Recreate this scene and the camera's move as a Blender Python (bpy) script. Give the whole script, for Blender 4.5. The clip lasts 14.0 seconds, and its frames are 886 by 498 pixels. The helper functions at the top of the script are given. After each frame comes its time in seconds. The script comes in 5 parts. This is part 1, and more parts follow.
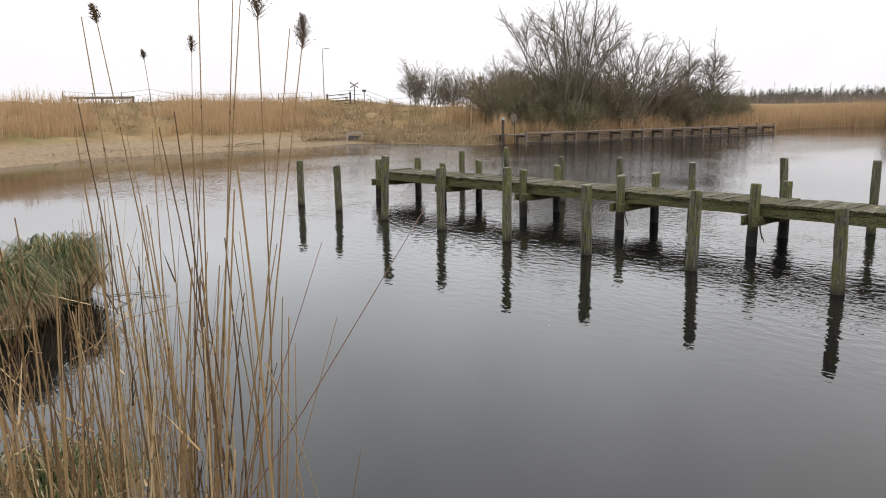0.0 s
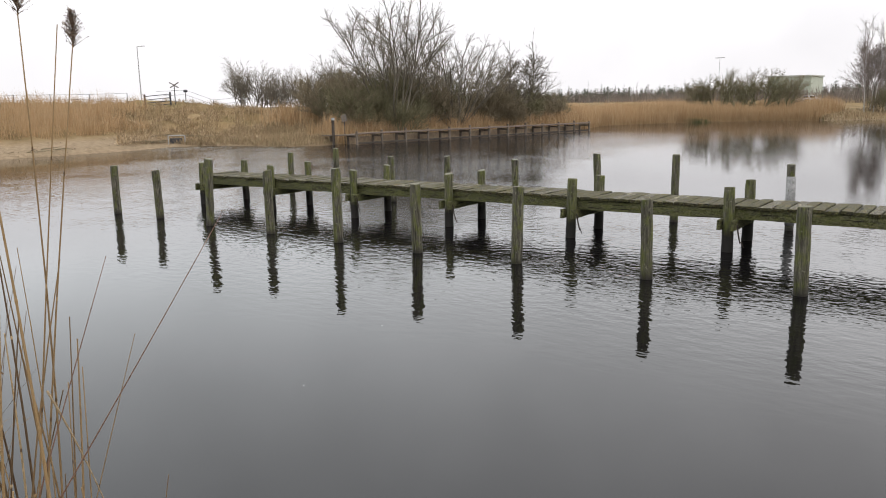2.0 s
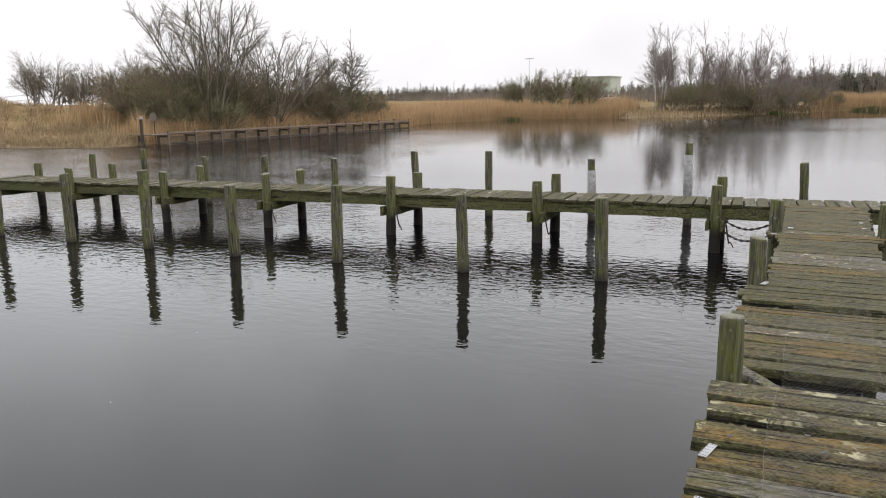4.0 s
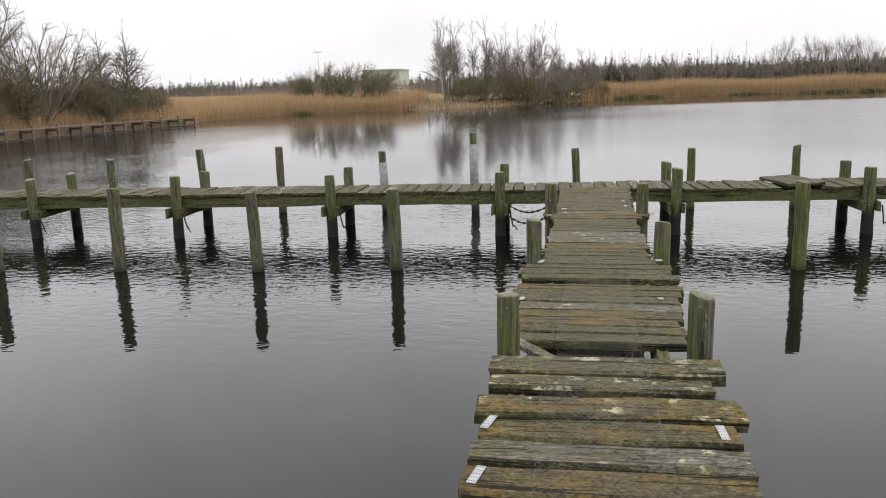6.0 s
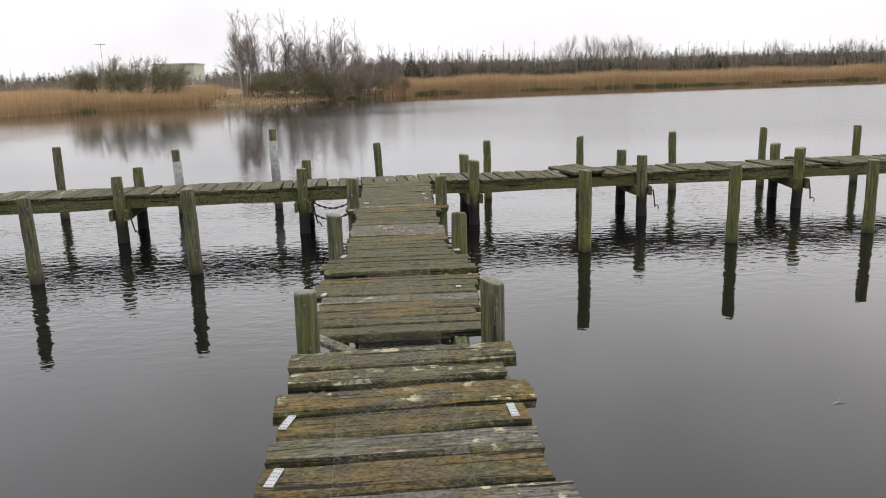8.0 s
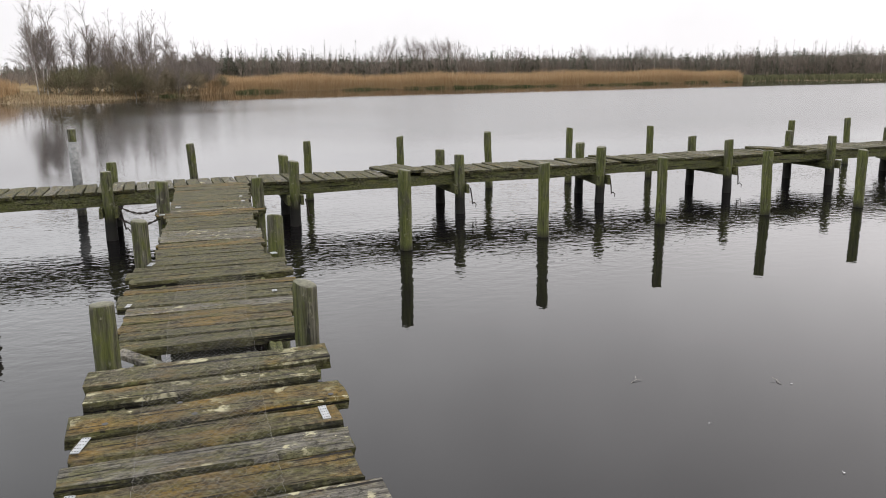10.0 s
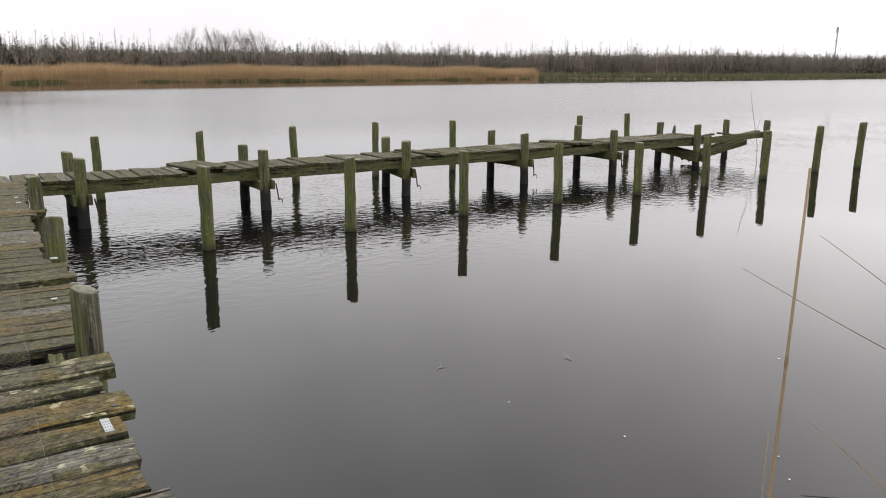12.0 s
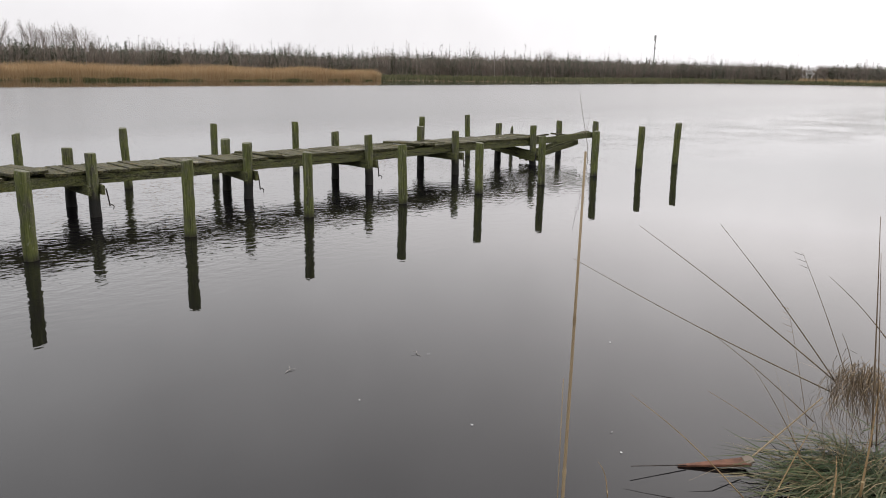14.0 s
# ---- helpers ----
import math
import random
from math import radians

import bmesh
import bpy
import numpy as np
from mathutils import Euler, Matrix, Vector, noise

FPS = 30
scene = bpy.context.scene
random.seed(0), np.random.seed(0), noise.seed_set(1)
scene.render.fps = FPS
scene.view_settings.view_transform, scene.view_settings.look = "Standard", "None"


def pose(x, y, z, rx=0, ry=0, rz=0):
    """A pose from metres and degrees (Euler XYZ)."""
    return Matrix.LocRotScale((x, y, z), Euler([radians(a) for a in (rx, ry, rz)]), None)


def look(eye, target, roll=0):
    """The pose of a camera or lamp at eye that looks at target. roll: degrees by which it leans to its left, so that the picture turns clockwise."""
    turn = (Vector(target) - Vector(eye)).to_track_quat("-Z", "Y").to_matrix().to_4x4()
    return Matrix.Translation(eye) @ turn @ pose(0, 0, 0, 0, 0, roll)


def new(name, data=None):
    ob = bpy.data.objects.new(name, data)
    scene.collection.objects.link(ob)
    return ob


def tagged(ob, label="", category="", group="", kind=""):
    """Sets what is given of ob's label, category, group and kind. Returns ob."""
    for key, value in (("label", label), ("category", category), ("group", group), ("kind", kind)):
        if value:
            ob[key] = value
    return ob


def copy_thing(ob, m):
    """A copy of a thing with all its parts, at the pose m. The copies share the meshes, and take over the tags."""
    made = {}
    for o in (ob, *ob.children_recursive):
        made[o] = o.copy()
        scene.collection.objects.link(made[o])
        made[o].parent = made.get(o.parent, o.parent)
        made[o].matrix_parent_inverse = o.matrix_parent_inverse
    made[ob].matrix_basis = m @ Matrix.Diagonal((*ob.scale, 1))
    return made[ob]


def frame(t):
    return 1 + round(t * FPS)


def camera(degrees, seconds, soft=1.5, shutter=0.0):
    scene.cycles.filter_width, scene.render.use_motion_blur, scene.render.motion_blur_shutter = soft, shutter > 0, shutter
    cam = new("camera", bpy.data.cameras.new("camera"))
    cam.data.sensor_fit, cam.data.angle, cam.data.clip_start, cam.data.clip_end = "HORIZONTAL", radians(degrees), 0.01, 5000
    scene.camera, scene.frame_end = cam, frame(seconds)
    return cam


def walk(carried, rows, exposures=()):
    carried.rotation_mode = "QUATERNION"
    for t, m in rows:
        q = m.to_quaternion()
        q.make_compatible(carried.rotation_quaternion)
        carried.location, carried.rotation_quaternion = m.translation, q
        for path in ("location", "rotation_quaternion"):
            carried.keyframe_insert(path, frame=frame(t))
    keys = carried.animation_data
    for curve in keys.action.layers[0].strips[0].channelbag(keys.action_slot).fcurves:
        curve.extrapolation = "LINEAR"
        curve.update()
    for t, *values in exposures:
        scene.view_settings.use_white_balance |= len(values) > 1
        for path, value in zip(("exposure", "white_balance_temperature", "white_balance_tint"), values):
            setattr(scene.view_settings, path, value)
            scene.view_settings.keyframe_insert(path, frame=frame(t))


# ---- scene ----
cam = camera(59.9, 14.0, soft=1.0)
PATH = [
    (0, (-0.325, -0.141, 2.896), (-1.864, 1.083, 2.532), -0.7),
    (0.5, (-0.33, -0.115, 2.906), (-1.805, 1.186, 2.543), -0.8),
    (1, (-0.326, -0.089, 2.902), (-1.735, 1.284, 2.538), -0.9),
    (1.5, (-0.303, -0.062, 2.9), (-1.635, 1.384, 2.533), -1.2),
    (2, (-0.279, -0.044, 2.899), (-1.521, 1.479, 2.529), -1.0),
    (4.5, (-0.125, -0.014, 2.906), (-0.87, 1.802, 2.518), -0.9),
    (5, (-0.097, -0.012, 2.909), (-0.709, 1.85, 2.515), -0.9),
    (5.5, (-0.074, -0.02, 2.909), (-0.571, 1.876, 2.511), -1.2),
    (6, (-0.049, -0.021, 2.907), (-0.428, 1.9, 2.498), -1.7),
    (6.5, (-0.03, -0.017, 2.902), (-0.295, 1.92, 2.482), -1.7),
    (7, (-0.011, -0.018, 2.908), (-0.161, 1.93, 2.481), -1.4),
    (7.5, (0.016, 0.0, 2.9), (-0.014, 1.953, 2.47), -1.8),
    (8, (0.04, -0.005, 2.898), (0.148, 1.945, 2.464), -1.6),
    (10.5, (0.164, -0.053, 2.907), (0.816, 1.785, 2.46), -0.8),
    (11, (0.19, -0.074, 2.907), (0.957, 1.717, 2.455), -0.8),
    (11.5, (0.208, -0.083, 2.903), (1.087, 1.655, 2.449), -0.1),
    (12, (0.226, -0.1, 2.908), (1.209, 1.58, 2.45), 0.3),
    (12.5, (0.236, -0.119, 2.911), (1.307, 1.506, 2.45), 0.6),
    (13, (0.25, -0.137, 2.914), (1.408, 1.427, 2.453), 0.5),
    (13.5, (0.226, -0.159, 2.906), (1.468, 1.339, 2.445), 0.7),
    (14, (0.206, -0.175, 2.902), (1.507, 1.276, 2.452), 1.0),
]
walk(cam, [(t, look(eye, target, roll)) for t, eye, target, roll in PATH], exposures=[(0, 0.0), (11.0, 0.0), (12.5, 0.0), (13.4, 0.02), (14.0, -0.14)])

# ---- world and light: an even overcast sky ----
SUN_ELEV, SUN_TURN = 40.0, 80.0
world = bpy.data.worlds.new("world")
scene.world = world
world.use_nodes = True
wn, wl = world.node_tree.nodes, world.node_tree.links
bg = wn["Background"]
sky = wn.new("ShaderNodeTexSky")
sky.sky_type, sky.sun_disc = 'NISHITA', False
sky.sun_elevation, sky.sun_rotation = radians(SUN_ELEV), radians(SUN_TURN)
sky.air_density, sky.dust_density = 1.0, 4.0
tc = wn.new("ShaderNodeTexCoord")
sep = wn.new("ShaderNodeSeparateXYZ")
wl.new(tc.outputs["Generated"], sep.inputs[0])
# cloud cover: nearly three times as bright overhead as at the horizon, and a wide glow round the veiled sun
grade = wn.new("ShaderNodeValToRGB")
steps = [(0.0, 0.335), (0.06, 0.34), (0.1, 0.36), (0.142, 0.46), (0.168, 0.55), (0.21, 0.59), (0.35, 0.6), (0.5, 0.62), (1.0, 0.88)]
while len(grade.color_ramp.elements) < len(steps):
    grade.color_ramp.elements.new(0.5)
for el, (at_, val) in zip(grade.color_ramp.elements, steps):
    el.position, el.color = at_, (val, val, val, 1)
wl.new(sep.outputs[2], grade.inputs[0])
dot = wn.new("ShaderNodeVectorMath")
dot.operation = 'DOT_PRODUCT'
ce, se = math.cos(radians(9)), math.sin(radians(9))
dot.inputs[1].default_value = (ce * math.sin(radians(SUN_TURN)), ce * math.cos(radians(SUN_TURN)), se)
wl.new(tc.outputs["Generated"], dot.inputs[0])
glow = wn.new("ShaderNodeMapRange")
glow.interpolation_type = 'SMOOTHSTEP'
glow.inputs["From Min"].default_value, glow.inputs["From Max"].default_value = 0.78, 1.0
glow.inputs["To Min"].default_value, glow.inputs["To Max"].default_value = 1.0, 1.32
wl.new(dot.outputs["Value"], glow.inputs["Value"])
lum = wn.new("ShaderNodeMath")
lum.operation = 'MULTIPLY'
puff = wn.new("ShaderNodeTexNoise")
puff.inputs["Scale"].default_value, puff.inputs["Detail"].default_value = 5.0, 4.0
wl.new(tc.outputs["Generated"], puff.inputs["Vector"])
soft = wn.new("ShaderNodeMapRange")
soft.inputs["From Min"].default_value, soft.inputs["From Max"].default_value = 0.3, 0.7
soft.inputs["To Min"].default_value, soft.inputs["To Max"].default_value = 0.93, 1.07
wl.new(puff.outputs[0], soft.inputs["Value"])
cloud = wn.new("ShaderNodeMath")
cloud.operation = 'MULTIPLY'
wl.new(grade.outputs[0], cloud.inputs[0])
wl.new(soft.outputs[0], cloud.inputs[1])
wl.new(cloud.outputs[0], lum.inputs[0])
wl.new(glow.outputs[0], lum.inputs[1])
gain = wn.new("ShaderNodeVectorMath")
gain.operation = 'SCALE'
# the cloud is cooler in the west, warmer round the veiled sun
warm = wn.new("ShaderNodeMapRange")
warm.inputs["From Min"].default_value, warm.inputs["From Max"].default_value = -0.7, 1.0
wl.new(dot.outputs["Value"], warm.inputs["Value"])
hue = wn.new("ShaderNodeMix")
hue.data_type = 'RGBA'
hue.inputs[6].default_value, hue.inputs[7].default_value = (0.958, 0.988, 1.015, 1), (1.02, 0.975, 0.98, 1)
wl.new(warm.outputs[0], hue.inputs["Factor"])
aloft = wn.new("ShaderNodeMapRange")
aloft.inputs["From Min"].default_value, aloft.inputs["From Max"].default_value = 0.1, 0.2
wl.new(sep.outputs[2], aloft.inputs["Value"])
veil = wn.new("ShaderNodeMix")
veil.data_type = 'RGBA'
veil.inputs[6].default_value = (0.995, 0.975, 1.0, 1)
wl.new(aloft.outputs[0], veil.inputs["Factor"])
wl.new(hue.outputs[2], veil.inputs[7])
wl.new(veil.outputs[2], gain.inputs[0])
big = wn.new("ShaderNodeMath")
big.operation = 'MULTIPLY'
big.inputs[1].default_value = 31.5
wl.new(lum.outputs[0], big.inputs[0])
wl.new(big.outputs[0], gain.inputs["Scale"])
wmix = wn.new("ShaderNodeMix")
wmix.data_type = 'RGBA'
wmix.inputs["Factor"].default_value = 0.94
wl.new(sky.outputs[0], wmix.inputs[6])
wl.new(gain.outputs[0], wmix.inputs[7])
wl.new(wmix.outputs[2], bg.inputs["Color"])
bg.inputs["Strength"].default_value = 0.1
sun = new("sun", bpy.data.lights.new("sun", 'SUN'))
sun.data.energy, sun.data.angle, sun.data.color = 0.5, radians(25), (1.0, 0.97, 0.93)
sun.matrix_world = Matrix.Rotation(radians(-SUN_TURN), 4, 'Z') @ Matrix.Rotation(radians(SUN_ELEV - 90), 4, 'X')

# ---- materials ----
def material(name, rough=0.8, spec=0.3):
    m = bpy.data.materials.new(name)
    m.use_nodes = True
    b = m.node_tree.nodes["Principled BSDF"]
    b.inputs["Roughness"].default_value = rough
    b.inputs["Specular IOR Level"].default_value = spec
    return m, m.node_tree.nodes, m.node_tree.links, b


def coords(n, l, scale=(1, 1, 1), space="Object", jitter=True):
    """Object or world coordinates, stretched; shifted at random from piece to piece."""
    mp = n.new("ShaderNodeMapping")
    mp.inputs["Scale"].default_value = scale
    if space == "World":
        src = n.new("ShaderNodeNewGeometry").outputs["Position"]
    else:
        src = n.new("ShaderNodeTexCoord").outputs[space]
    l.new(src, mp.inputs["Vector"])
    if jitter:
        info = n.new("ShaderNodeObjectInfo")
        mul = n.new("ShaderNodeMath")
        mul.operation = 'MULTIPLY'
        mul.inputs[1].default_value = 37.0
        l.new(info.outputs["Random"], mul.inputs[0])
        l.new(mul.outputs[0], mp.inputs["Location"])
    return mp.outputs[0]


def noisy(n, l, vec, scale, detail=4, rough=0.6):
    t = n.new("ShaderNodeTexNoise")
    t.inputs["Scale"].default_value, t.inputs["Detail"].default_value, t.inputs["Roughness"].default_value = scale, detail, rough
    if vec is not None:
        l.new(vec, t.inputs["Vector"])
    return t.outputs[0]


def ramped(n, l, fac, stops):
    r = n.new("ShaderNodeValToRGB")
    e = r.color_ramp.elements
    while len(e) < len(stops):
        e.new(0.5)
    for k, (p, c) in enumerate(stops):
        e[k].position = p
        e[k].color = (*c, 1) if len(c) == 3 else c
    l.new(fac, r.inputs[0])
    return r.outputs[0]


def mixed(n, l, fac, a, b, mode='MIX'):
    m = n.new("ShaderNodeMix")
    m.data_type, m.blend_type = 'RGBA', mode
    if isinstance(fac, float):
        m.inputs["Factor"].default_value = fac
    else:
        l.new(fac, m.inputs["Factor"])
    for k, c in ((6, a), (7, b)):
        if isinstance(c, tuple):
            m.inputs[k].default_value = (*c, 1)
        else:
            l.new(c, m.inputs[k])
    return m.outputs[2]


def bumped(n, l, b, height, strength=0.5, distance=0.01):
    bp = n.new("ShaderNodeBump")
    bp.inputs["Strength"].default_value, bp.inputs["Distance"].default_value = strength, distance
    l.new(height, bp.inputs["Height"])
    l.new(bp.outputs[0], b.inputs["Normal"])


BLACK, WHITE = (0, 0, 0), (1, 1, 1)


def plank_wood(name, dark, light, moss, ochre, lichen, size=(1.25, 0.2, 0.06), green=(0.084, 0.081, 0.022)):
    """Weathered boards of a given size: grain along x, cracks, moss, ochre algae, cream lichen crusts."""
    m, n, l, b = material(name, 0.85, 0.2)

    def at(fx, fy):
        return coords(n, l, (fx * size[0], fy * size[1], fy * size[2]))
    grain = noisy(n, l, at(2.2, 45), 1.6, 8, 0.78)
    fine = noisy(n, l, at(14, 160), 1.5, 4, 0.7)
    crack = noisy(n, l, at(1.1, 30), 1.3, 3, 0.5)
    col = ramped(n, l, grain, [(0.36, dark), (0.5, tuple(0.5 * p + 0.5 * q for p, q in zip(dark, light))), (0.62, light)])
    patch = noisy(n, l, at(3.5, 9), 1.4, 8, 0.72)
    col = mixed(n, l, ramped(n, l, patch, [(0.5 - 0.1 * moss, BLACK), (0.6, (0.72,) * 3)]), col, green)
    patch2 = noisy(n, l, at(2.4, 6), 1.2, 7, 0.68)
    col = mixed(n, l, ramped(n, l, patch2, [(0.58 - 0.1 * ochre, BLACK), (0.68, (min(0.85, 0.7 * (ochre + 0.3)),) * 3)]), col, (0.175, 0.103, 0.016))
    mottle = noisy(n, l, at(26, 34), 1.0, 7, 0.72)
    col = mixed(n, l, ramped(n, l, mottle, [(0.52, BLACK), (0.64, (0.55,) * 3)]), col, (0.19, 0.175, 0.115))
    col = mixed(n, l, ramped(n, l, mottle, [(0.37, (0.85,) * 3), (0.47, BLACK)]), col, (0.016, 0.014, 0.007))
    col = mixed(n, l, ramped(n, l, fine, [(0.38, (0.8,) * 3), (0.52, BLACK)]), col, tuple(c * 0.6 for c in dark))
    if lichen > 0:
        spots = noisy(n, l, at(10, 13), 1.0, 6, 0.62)
        where = noisy(n, l, at(2.6, 4), 1.3, 3, 0.5)
        sp = mixed(n, l, 1.0, ramped(n, l, spots, [(0.59 - 0.03 * lichen, BLACK), (0.605, WHITE)]), ramped(n, l, where, [(0.5 - 0.05 * lichen, BLACK), (0.58, WHITE)]), 'MULTIPLY')
        col = mixed(n, l, sp, col, mixed(n, l, fine, (0.24, 0.22, 0.13), (0.46, 0.43, 0.29)))
        dust = noisy(n, l, at(75, 90), 1.0, 2, 0.6)
        col = mixed(n, l, ramped(n, l, dust, [(0.63, BLACK), (0.7, (0.35 * lichen,) * 3)]), col, (0.28, 0.27, 0.2))
    col = mixed(n, l, ramped(n, l, crack, [(0.35, (0.95,) * 3), (0.375, BLACK)]), col, (0.006, 0.005, 0.004))
    l.new(col, b.inputs["Base Color"])
    hgt = mixed(n, l, 0.4, mixed(n, l, 0.4, grain, fine), ramped(n, l, crack, [(0.33, BLACK), (0.38, WHITE)]))
    bumped(n, l, b, hgt, 1.0, 0.02)
    return m


def post_wood(name, low, high, moss):
    """Round posts: upright grain, green algae, a wet black foot; low, high: heights of the foot's edge."""
    m, n, l, b = material(name, 0.8, 0.3)
    v = coords(n, l, (22, 22, 1.4))
    grain = noisy(n, l, v, 1.6, 7, 0.75)
    col = ramped(n, l, grain, [(0.36, (0.014, 0.0125, 0.009)), (0.5, (0.056, 0.052, 0.036)), (0.68, (0.15, 0.142, 0.11))])
    split = noisy(n, l, coords(n, l, (15, 15, 0.7)), 1.2, 3, 0.5)
    col = mixed(n, l, ramped(n, l, split, [(0.34, (0.9,) * 3), (0.37, BLACK)]), col, (0.008, 0.007, 0.006))
    patch = noisy(n, l, coords(n, l, (5, 5, 2.2)), 1.5, 7, 0.7)
    col = mixed(n, l, ramped(n, l, patch, [(0.54 - 0.22 * moss, BLACK), (0.66 - 0.12 * moss, (0.9,) * 3)]), col, mixed(n, l, ramped(n, l, grain, [(0.3, BLACK), (0.7, WHITE)]), (0.013, 0.017, 0.004), (0.118, 0.13, 0.028)))
    pale = noisy(n, l, coords(n, l, (14, 14, 9)), 1.5, 4, 0.7)
    col = mixed(n, l, ramped(n, l, pale, [(0.6, BLACK), (0.7, (0.6,) * 3)]), col, (0.23, 0.225, 0.165))
    pos = n.new("ShaderNodeNewGeometry")
    sx = n.new("ShaderNodeSeparateXYZ")
    l.new(pos.outputs["Position"], sx.inputs[0])
    wob = noisy(n, l, coords(n, l, (9, 9, 2), "World", False), 1.0, 3, 0.6)
    ad = n.new("ShaderNodeMath")
    ad.operation = 'MULTIPLY_ADD'
    ad.inputs[1].default_value = 0.22
    l.new(wob, ad.inputs[0])
    l.new(sx.outputs[2], ad.inputs[2])
    mr = n.new("ShaderNodeMapRange")
    mr.inputs["From Min"].default_value, mr.inputs["From Max"].default_value = low + 0.11, high + 0.11
    l.new(ad.outputs[0], mr.inputs["Value"])
    col = mixed(n, l, mr.outputs[0], (0.011, 0.010, 0.008), col)
    l.new(col, b.inputs["Base Color"])
    bumped(n, l, b, grain, 0.8, 0.015)
    return m


def straw(name, stops, spread=0.5, rough=0.75):
    """Dry stems and blades: one tint from island to island, darker and paler ones mixed."""
    m, n, l, b = material(name, rough, 0.2)
    g = n.new("ShaderNodeNewGeometry")
    l.new(ramped(n, l, g.outputs["Random Per Island"], stops), b.inputs["Base Color"])
    return m


def bark(name, stops):
    m, n, l, b = material(name, 0.9, 0.15)
    g = n.new("ShaderNodeNewGeometry")
    v = coords(n, l, (3, 3, 1), "World", False)
    c = ramped(n, l, g.outputs["Random Per Island"], stops)
    l.new(mixed(n, l, ramped(n, l, noisy(n, l, v, 2.0, 4), [(0.35, (0.5,) * 3), (0.65, BLACK)]), c, stops[0][1]), b.inputs["Base Color"])
    return m


def plain(name, colour, rough=0.6, metal=0.0, vary=0.25, scale=6.0):
    """A plain surface with stains at two scales."""
    m, n, l, b = material(name, rough, 0.4)
    b.inputs["Metallic"].default_value = metal
    a = noisy(n, l, coords(n, l), scale, 5, 0.65)
    d = tuple(c * (1 - vary) for c in colour)
    l.new(ramped(n, l, a, [(0.3, d), (0.7, colour)]), b.inputs["Base Color"])
    bumped(n, l, b, noisy(n, l, coords(n, l), scale * 8, 3), 0.2, 0.004)
    return m


M_PLANK_NEAR = plank_wood("old_board_near", (0.017, 0.0142, 0.0095), (0.115, 0.102, 0.072), 0.8, 0.6, 1.9)
M_PLANK_SPOT = plank_wood("old_board_spotted", (0.017, 0.0135, 0.008), (0.105, 0.084, 0.05), 0.7, 1.3, 0.5)
M_PLANK_GREY = plank_wood("old_board_grey", (0.022, 0.019, 0.015), (0.195, 0.182, 0.157), 0.25, 0.4, 0.3)
M_PLANK_OCHRE = plank_wood("old_board_ochre", (0.017, 0.0135, 0.008), (0.105, 0.084, 0.05), 0.7, 1.2, 0.0)
M_PLANK = plank_wood("old_board", (0.015, 0.0138, 0.01), (0.104, 0.094, 0.066), 0.9, 0.35, 0.0)
M_EDGE = plank_wood("shaded_mossy_edge", (0.006, 0.0055, 0.004), (0.042, 0.039, 0.026), 1.0, 0.1, 0.0)
M_BEAM = plank_wood("old_beam", (0.015, 0.0145, 0.009), (0.10, 0.098, 0.06), 1.4, 0.0, 0.0, (3.4, 0.09, 0.2), (0.105, 0.115, 0.026))
M_RAILPOST_GREY = post_wood("walkway_timber_grey", 0.0, 0.3, 0.42)
M_MOOR = post_wood("mooring_timber", -0.02, 0.16, 0.35)
M_MOOR_GREEN = post_wood("mooring_timber_green", -0.02, 0.14, 1.1)
M_SUPPORT = post_wood("support_timber", 0.32, 0.52, 0.75)
M_ENDGRAIN = plain("worn_end_grain", (0.175, 0.17, 0.125), 0.9, 0, 0.6, 30)
M_RAILPOST = post_wood("walkway_timber", 0.0, 0.3, 0.6)
M_BLEACHED = plain("bleached_paint", (0.25, 0.25, 0.245), 0.8, 0, 0.55, 14)
M_GALV = plain("galvanised_steel", (0.34, 0.35, 0.355), 0.55, 0.1, 0.3, 20)
M_WIRE = plain("dull_wire", (0.17, 0.16, 0.142), 0.6, 0.3, 0.3, 20)
M_RUST = plain("rusty_iron", (0.035, 0.026, 0.02), 0.85, 0.2, 0.5, 12)
M_REED = straw("dry_reed", [(0.0, (0.27, 0.172, 0.085)), (0.4, (0.335, 0.222, 0.116)), (0.8, (0.385, 0.268, 0.15)), (1.0, (0.43, 0.32, 0.195))])
M_GRASS = straw("dry_grass", [(0.0, (0.15, 0.105, 0.06)), (0.4, (0.26, 0.19, 0.11)), (0.8, (0.36, 0.275, 0.17)), (1.0, (0.13, 0.12, 0.05))])
M_STALK = straw("reed_stalk", [(0.0, (0.06, 0.037, 0.019)), (0.4, (0.13, 0.084, 0.04)), (0.85, (0.225, 0.154, 0.076)), (1.0, (0.37, 0.29, 0.175))])
M_PALESTEM = straw("pale_stem", [(0.0, (0.16, 0.12, 0.075)), (1.0, (0.24, 0.185, 0.115))])
M_REDSTEM = straw("reddish_stem", [(0.0, (0.1, 0.058, 0.042)), (1.0, (0.15, 0.088, 0.062))])
M_PLUME = straw("reed_plume", [(0.0, (0.05, 0.032, 0.022)), (0.6, (0.11, 0.075, 0.05)), (1.0, (0.2, 0.15, 0.1))])
M_SEDGE = straw("green_sedge", [(0.0, (0.03, 0.046, 0.015)), (0.45, (0.062, 0.08, 0.03)), (0.7, (0.13, 0.115, 0.055)), (1.0, (0.26, 0.19, 0.1))])
M_TWIG = bark("grey_twig", [(0.0, (0.09, 0.078, 0.06)), (0.6, (0.175, 0.155, 0.124)), (1.0, (0.27, 0.244, 0.2))])
